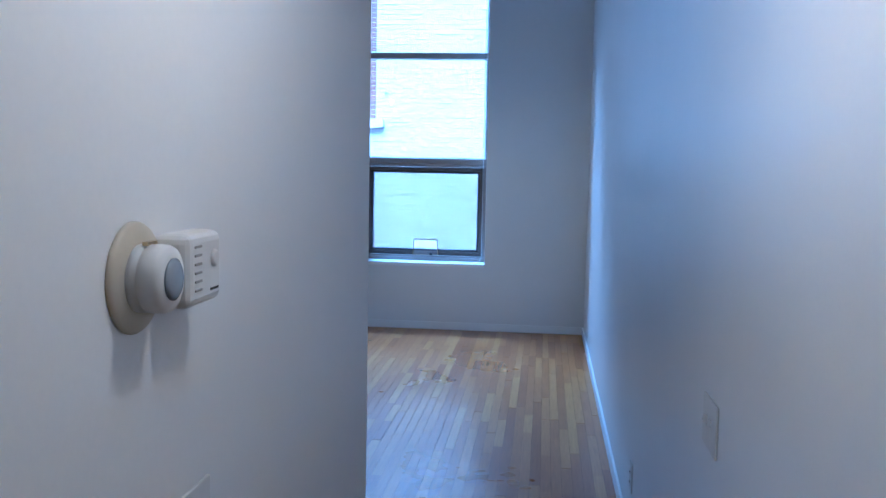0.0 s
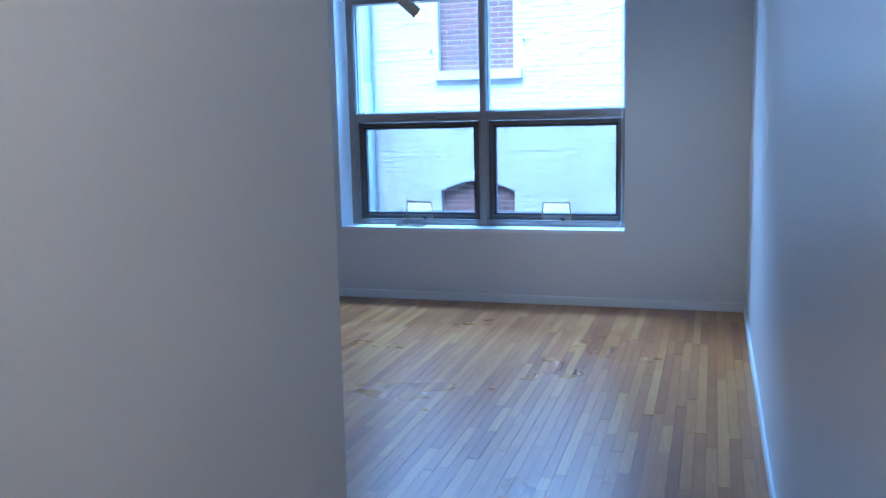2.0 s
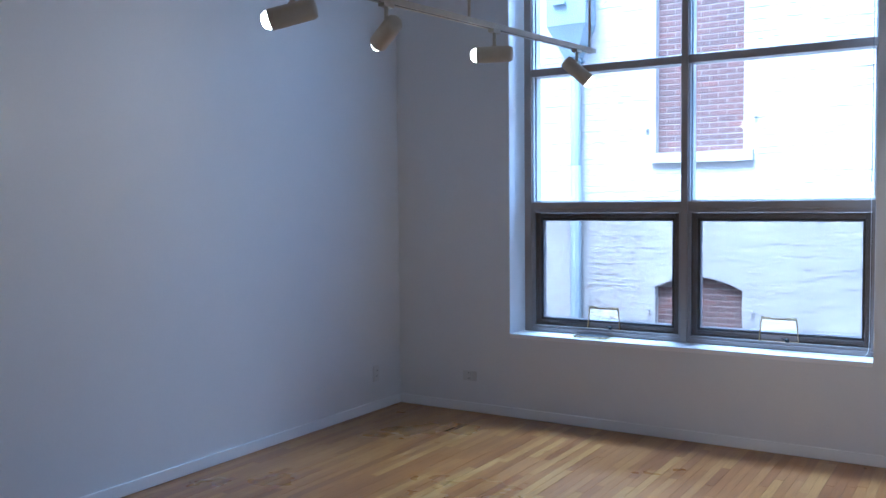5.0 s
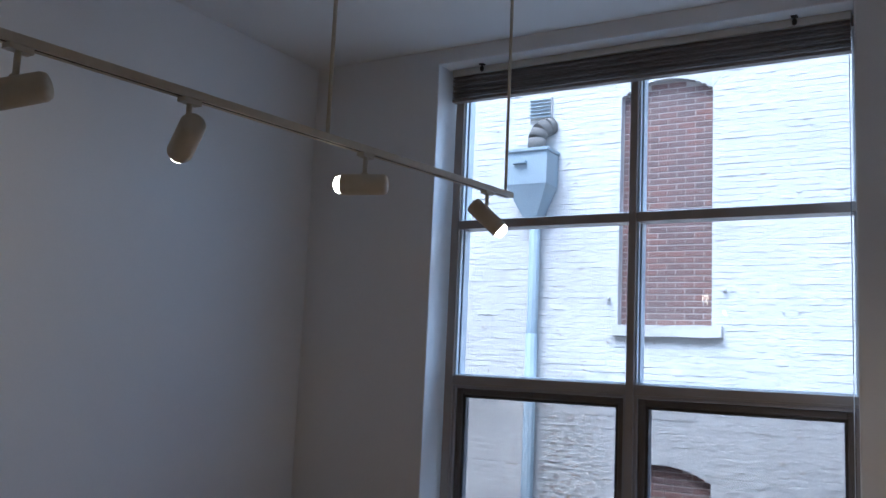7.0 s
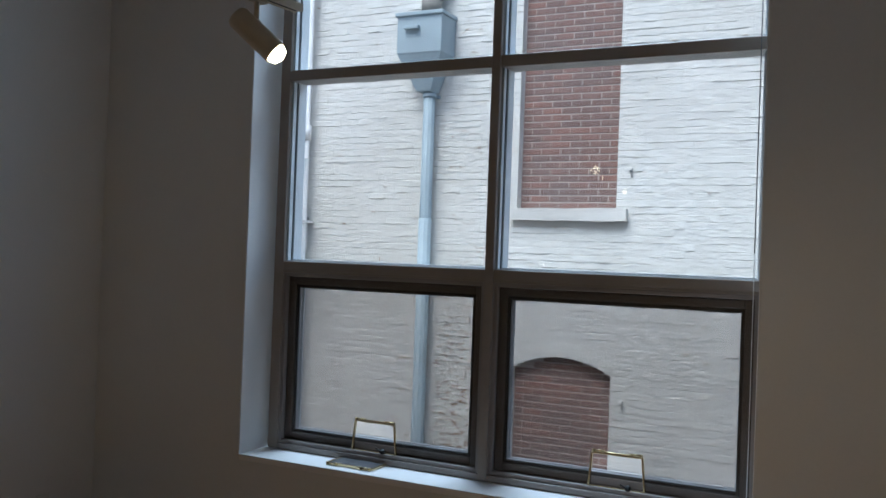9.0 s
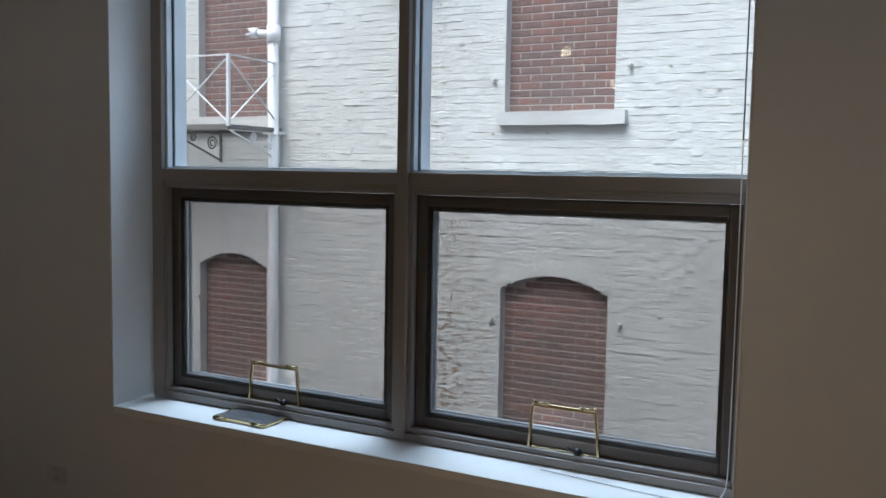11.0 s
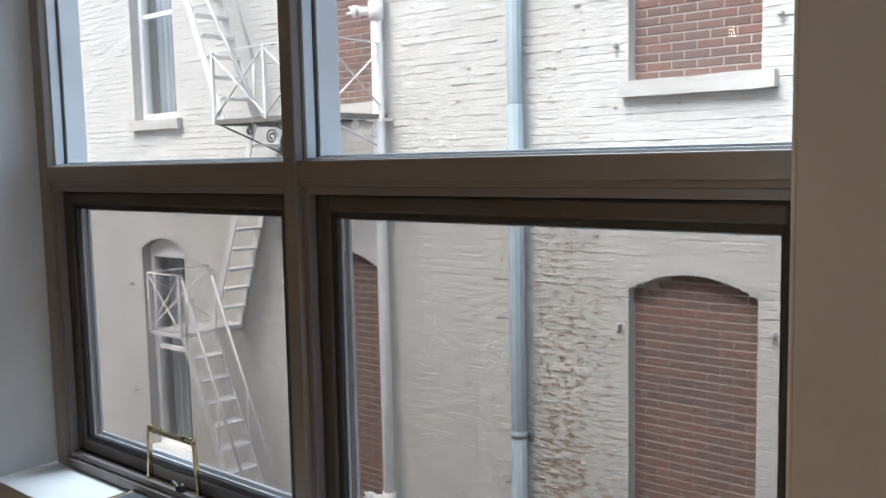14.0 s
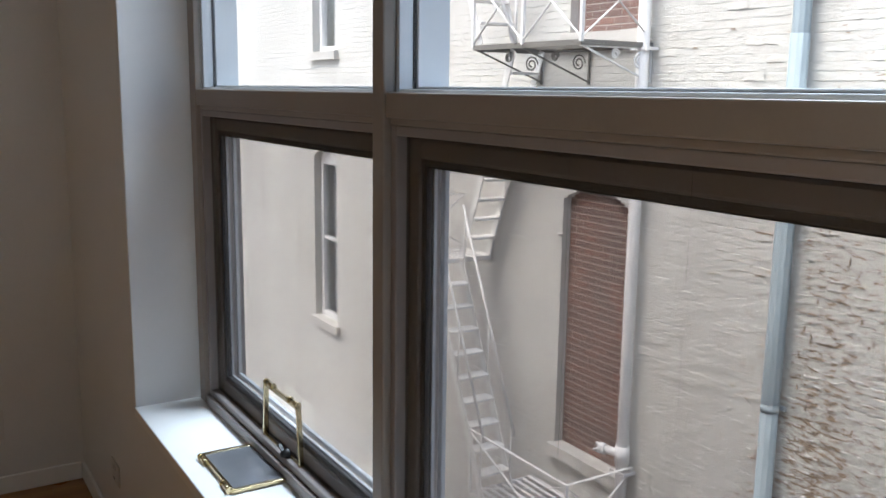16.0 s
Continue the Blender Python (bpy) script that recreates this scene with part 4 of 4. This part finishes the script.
while z < 6.2:
    shift = (row % 2) * LONG / 2
    row += 1
    for a, b in free_spans(z, -16.5, 1.8):
        cuts = [a]
        k = math.ceil((a - shift) / LONG)
        while k * LONG + shift < b:
            v = k * LONG + shift
            if v - cuts[-1] > 0.05 and b - v > 0.05:
                cuts.append(v)
            k += 1
        cuts.append(b)
        for p, q in zip(cuts, cuts[1:]):
            w = q - p
            cx = (p + q) / 2
            dep = rng.uniform(-0.001, 0.001)
            if -2.27 < cx < -0.75 and 0.55 < z < 2.6 and abs(w - LONG) < 0.001 and singles < 300:
                ob = new("brick", variants[rng.randrange(8)])
                ob.parent = mortar
                ob.location = Vector((cx, BY + 0.0075 + dep, z)) - world_at(mortar)
                singles += 1
                continue
            # thick paint closes most upright joints
            wavy(p, q, z, BY + 0.0075 + dep, 0.055, rng, verts, faces, rng.random() < 0.6)
    z += COURSE
me = bpy.data.meshes.new("brickwork")
me.from_pydata(verts, [], faces)
me.materials.append(M_WHITEBRICK)
bw = new("brickwork", me)
bw.parent = mortar
bw.location = -world_at(mortar)
tagged(bw, kind="stuff")

# spots where the paint has come off the brick edges, thickest beside the downspout, with curled white flakes over some
rp = random.Random(19)
for name, material, count in (("peeled_patch", M_BAREBRICK, 430), ("paint_flake", M_IRON, 360)):
    verts, faces = [], []
    for k in range(count):
        dense = rp.random() < 0.5
        x = PX + 0.12 + abs(rp.gauss(0, 0.42)) if dense else rp.uniform(-9.0, 1.2)
        if dense and rp.random() < 0.2:
            x = PX - 0.12 - abs(rp.gauss(0, 0.25))
        zc = rp.uniform(-3.2, 1.3) if dense else rp.uniform(-3.2, 5.6)
        zc = -3.6 + (round((zc + 3.6) / COURSE) + 0.5) * COURSE + rp.uniform(-0.008, 0.008)
        if any(o[0] - 0.12 < x < o[1] + 0.12 and o[2] - 0.2 < zc < o[3] + o[4] + 0.25 for o in OPEN):
            continue
        lw, lh = rp.uniform(0.012, 0.040), rp.uniform(0.003, 0.008)
        if name == "paint_flake":
            lw, lh, zc = lw * 0.8, 0.004, zc + 0.008
        elif rp.random() < 0.18:
            lw, lh, zc = 0.006, 0.026, zc + 0.03
        y0, y1, n0 = BY + 0.004, BY - (0.0035 if name == "peeled_patch" else 0.010) - rp.uniform(0, 0.001), len(verts)
        ringp = [(math.cos(i * math.tau / 7) * lw * rp.uniform(0.7, 1.1), math.sin(i * math.tau / 7) * lh * rp.uniform(0.7, 1.2)) for i in range(7)]
        verts += [(x + u, y, zc + v) for y in (y0, y1) for u, v in ringp]
        faces.append(tuple(n0 + 7 + i for i in range(7)))
        faces += [(n0 + i, n0 + (i + 1) % 7, n0 + 7 + (i + 1) % 7, n0 + 7 + i) for i in range(7)]
    me = bpy.data.meshes.new(name)
    me.from_pydata(verts, [], faces)
    me.materials.append(material)
    pp = new(name, me)
    pp.parent = mortar
    pp.location = -world_at(mortar)
    tagged(pp, kind="stuff")

# arch bricks on end over each opening
for o in OPEN:
    half = (o[1] - o[0]) / 2
    r = (half * half + o[4] * o[4]) / (2 * o[4])
    cx, cz = (o[0] + o[1]) / 2, o[3] + o[4] - r
    lim = math.asin(half / r)
    n = 17
    for k in range(n):
        t = -lim + 2 * lim * (k + 0.5) / n
        ob = new("arch_brick", variants[k % 8])
        ob.parent = mortar
        ob.location = Vector((cx + (r + 0.108) * math.sin(t), BY + 0.0080 + rng.uniform(-0.001, 0.001), cz + (r + 0.108) * math.cos(t))) - world_at(mortar)
        ob.rotation_euler = (0, t + math.pi / 2, 0)

# red infill bricks
reds = [brick_mesh("brick", LONG - 0.010, COURSE - 0.011, 0.006, M_REDBRICK, 0.002, 20 + s) for s in range(3)]
halfs = [brick_mesh("brick", LONG / 2 - 0.009, COURSE - 0.011, 0.006, M_REDBRICK, 0.002, 30 + s) for s in range(2)]
for inf, x0, x1, zb, zs, rise in RED:
    base = world_at(inf)
    count = 0
    z = zb + COURSE / 2
    row = 0
    while z < zs + rise:
        x = x0 + 0.006 + (LONG / 2 if row % 2 else 0)
        row += 1
        cells = [(x0 + 0.006 + LONG / 4, True)] if row % 2 == 0 else []
        while x + LONG < x1 + 0.02:
            cells.append((x + LONG / 2, False))
            x += LONG
        if x1 - x > 0.08:
            cells.append((x + LONG / 4, True))
        for cx, is_half in cells:
            if z > arch_z(cx, x0, x1, zs, rise) - 0.02 or count >= 300:
                continue
            ob = new("brick", rng.choice(halfs if is_half else reds))
            ob.parent = inf
            ob.location = Vector((cx, BY + 0.1122 + rng.uniform(-0.001, 0.0015), z)) - base
            count += 1
        z += COURSE

# oak strips
BWD = 0.05
verts, faces = [], []
planks = 0
strip = {}
k = 0
x = XL + 0.002
while x < XR - 0.004:
    w = min(BWD, XR - 0.002 - x)
    y = YB - rng.uniform(0, 0.8)
    while y < YW - 0.002:
        ln = rng.choice((0.35, 0.5, 0.65, 0.8, 0.95, 1.15))
        a, b = max(y, YB), min(y + ln, YW - 0.002)
        y += ln
        if b - a < 0.01 or (x + w < HX - T and b < HY - T):
            continue
        top = rng.uniform(-0.0005, 0.0005)
        if -1.9 < x and w == BWD and a > 5.0 and abs((b - a) - ln) < 1e-6 and planks < 300:
            if ln not in strip:
                bm = bmesh.new()
                cuboid(bm, 0.0004, BWD - 0.0004, 0.0005, ln - 0.0005, -0.0028, 0)
                bmesh.ops.bevel(bm, geom=[e for e in bm.edges if all(v.co.z > -0.001 for v in e.verts)], offset=0.0006, segments=1, affect="EDGES")
                strip[ln] = mesh_of("plank", bm, M_FLOOR)
            ob = new("plank", strip[ln])
            ob.parent = floor
            ob.location = (x, a, top)
            planks += 1
            continue
        n0 = len(verts)
        verts += [(px, py, pz) for pz in (-0.0028, top) for px, py in ((x + 0.0004, a + 0.0005), (x + w - 0.0004, a + 0.0005), (x + w - 0.0004, b - 0.0005), (x + 0.0004, b - 0.0005))]
        faces += [tuple(n0 + i for i in f) for f in ((4, 5, 6, 7), (0, 1, 5, 4), (1, 2, 6, 5), (2, 3, 7, 6), (3, 0, 4, 7))]
    x += BWD
me = bpy.data.meshes.new("floor_strips")
me.from_pydata(verts, [], faces)
me.materials.append(M_FLOOR)
fs = new("floor_strips", me)
fs.parent = floor
tagged(fs, kind="stuff")
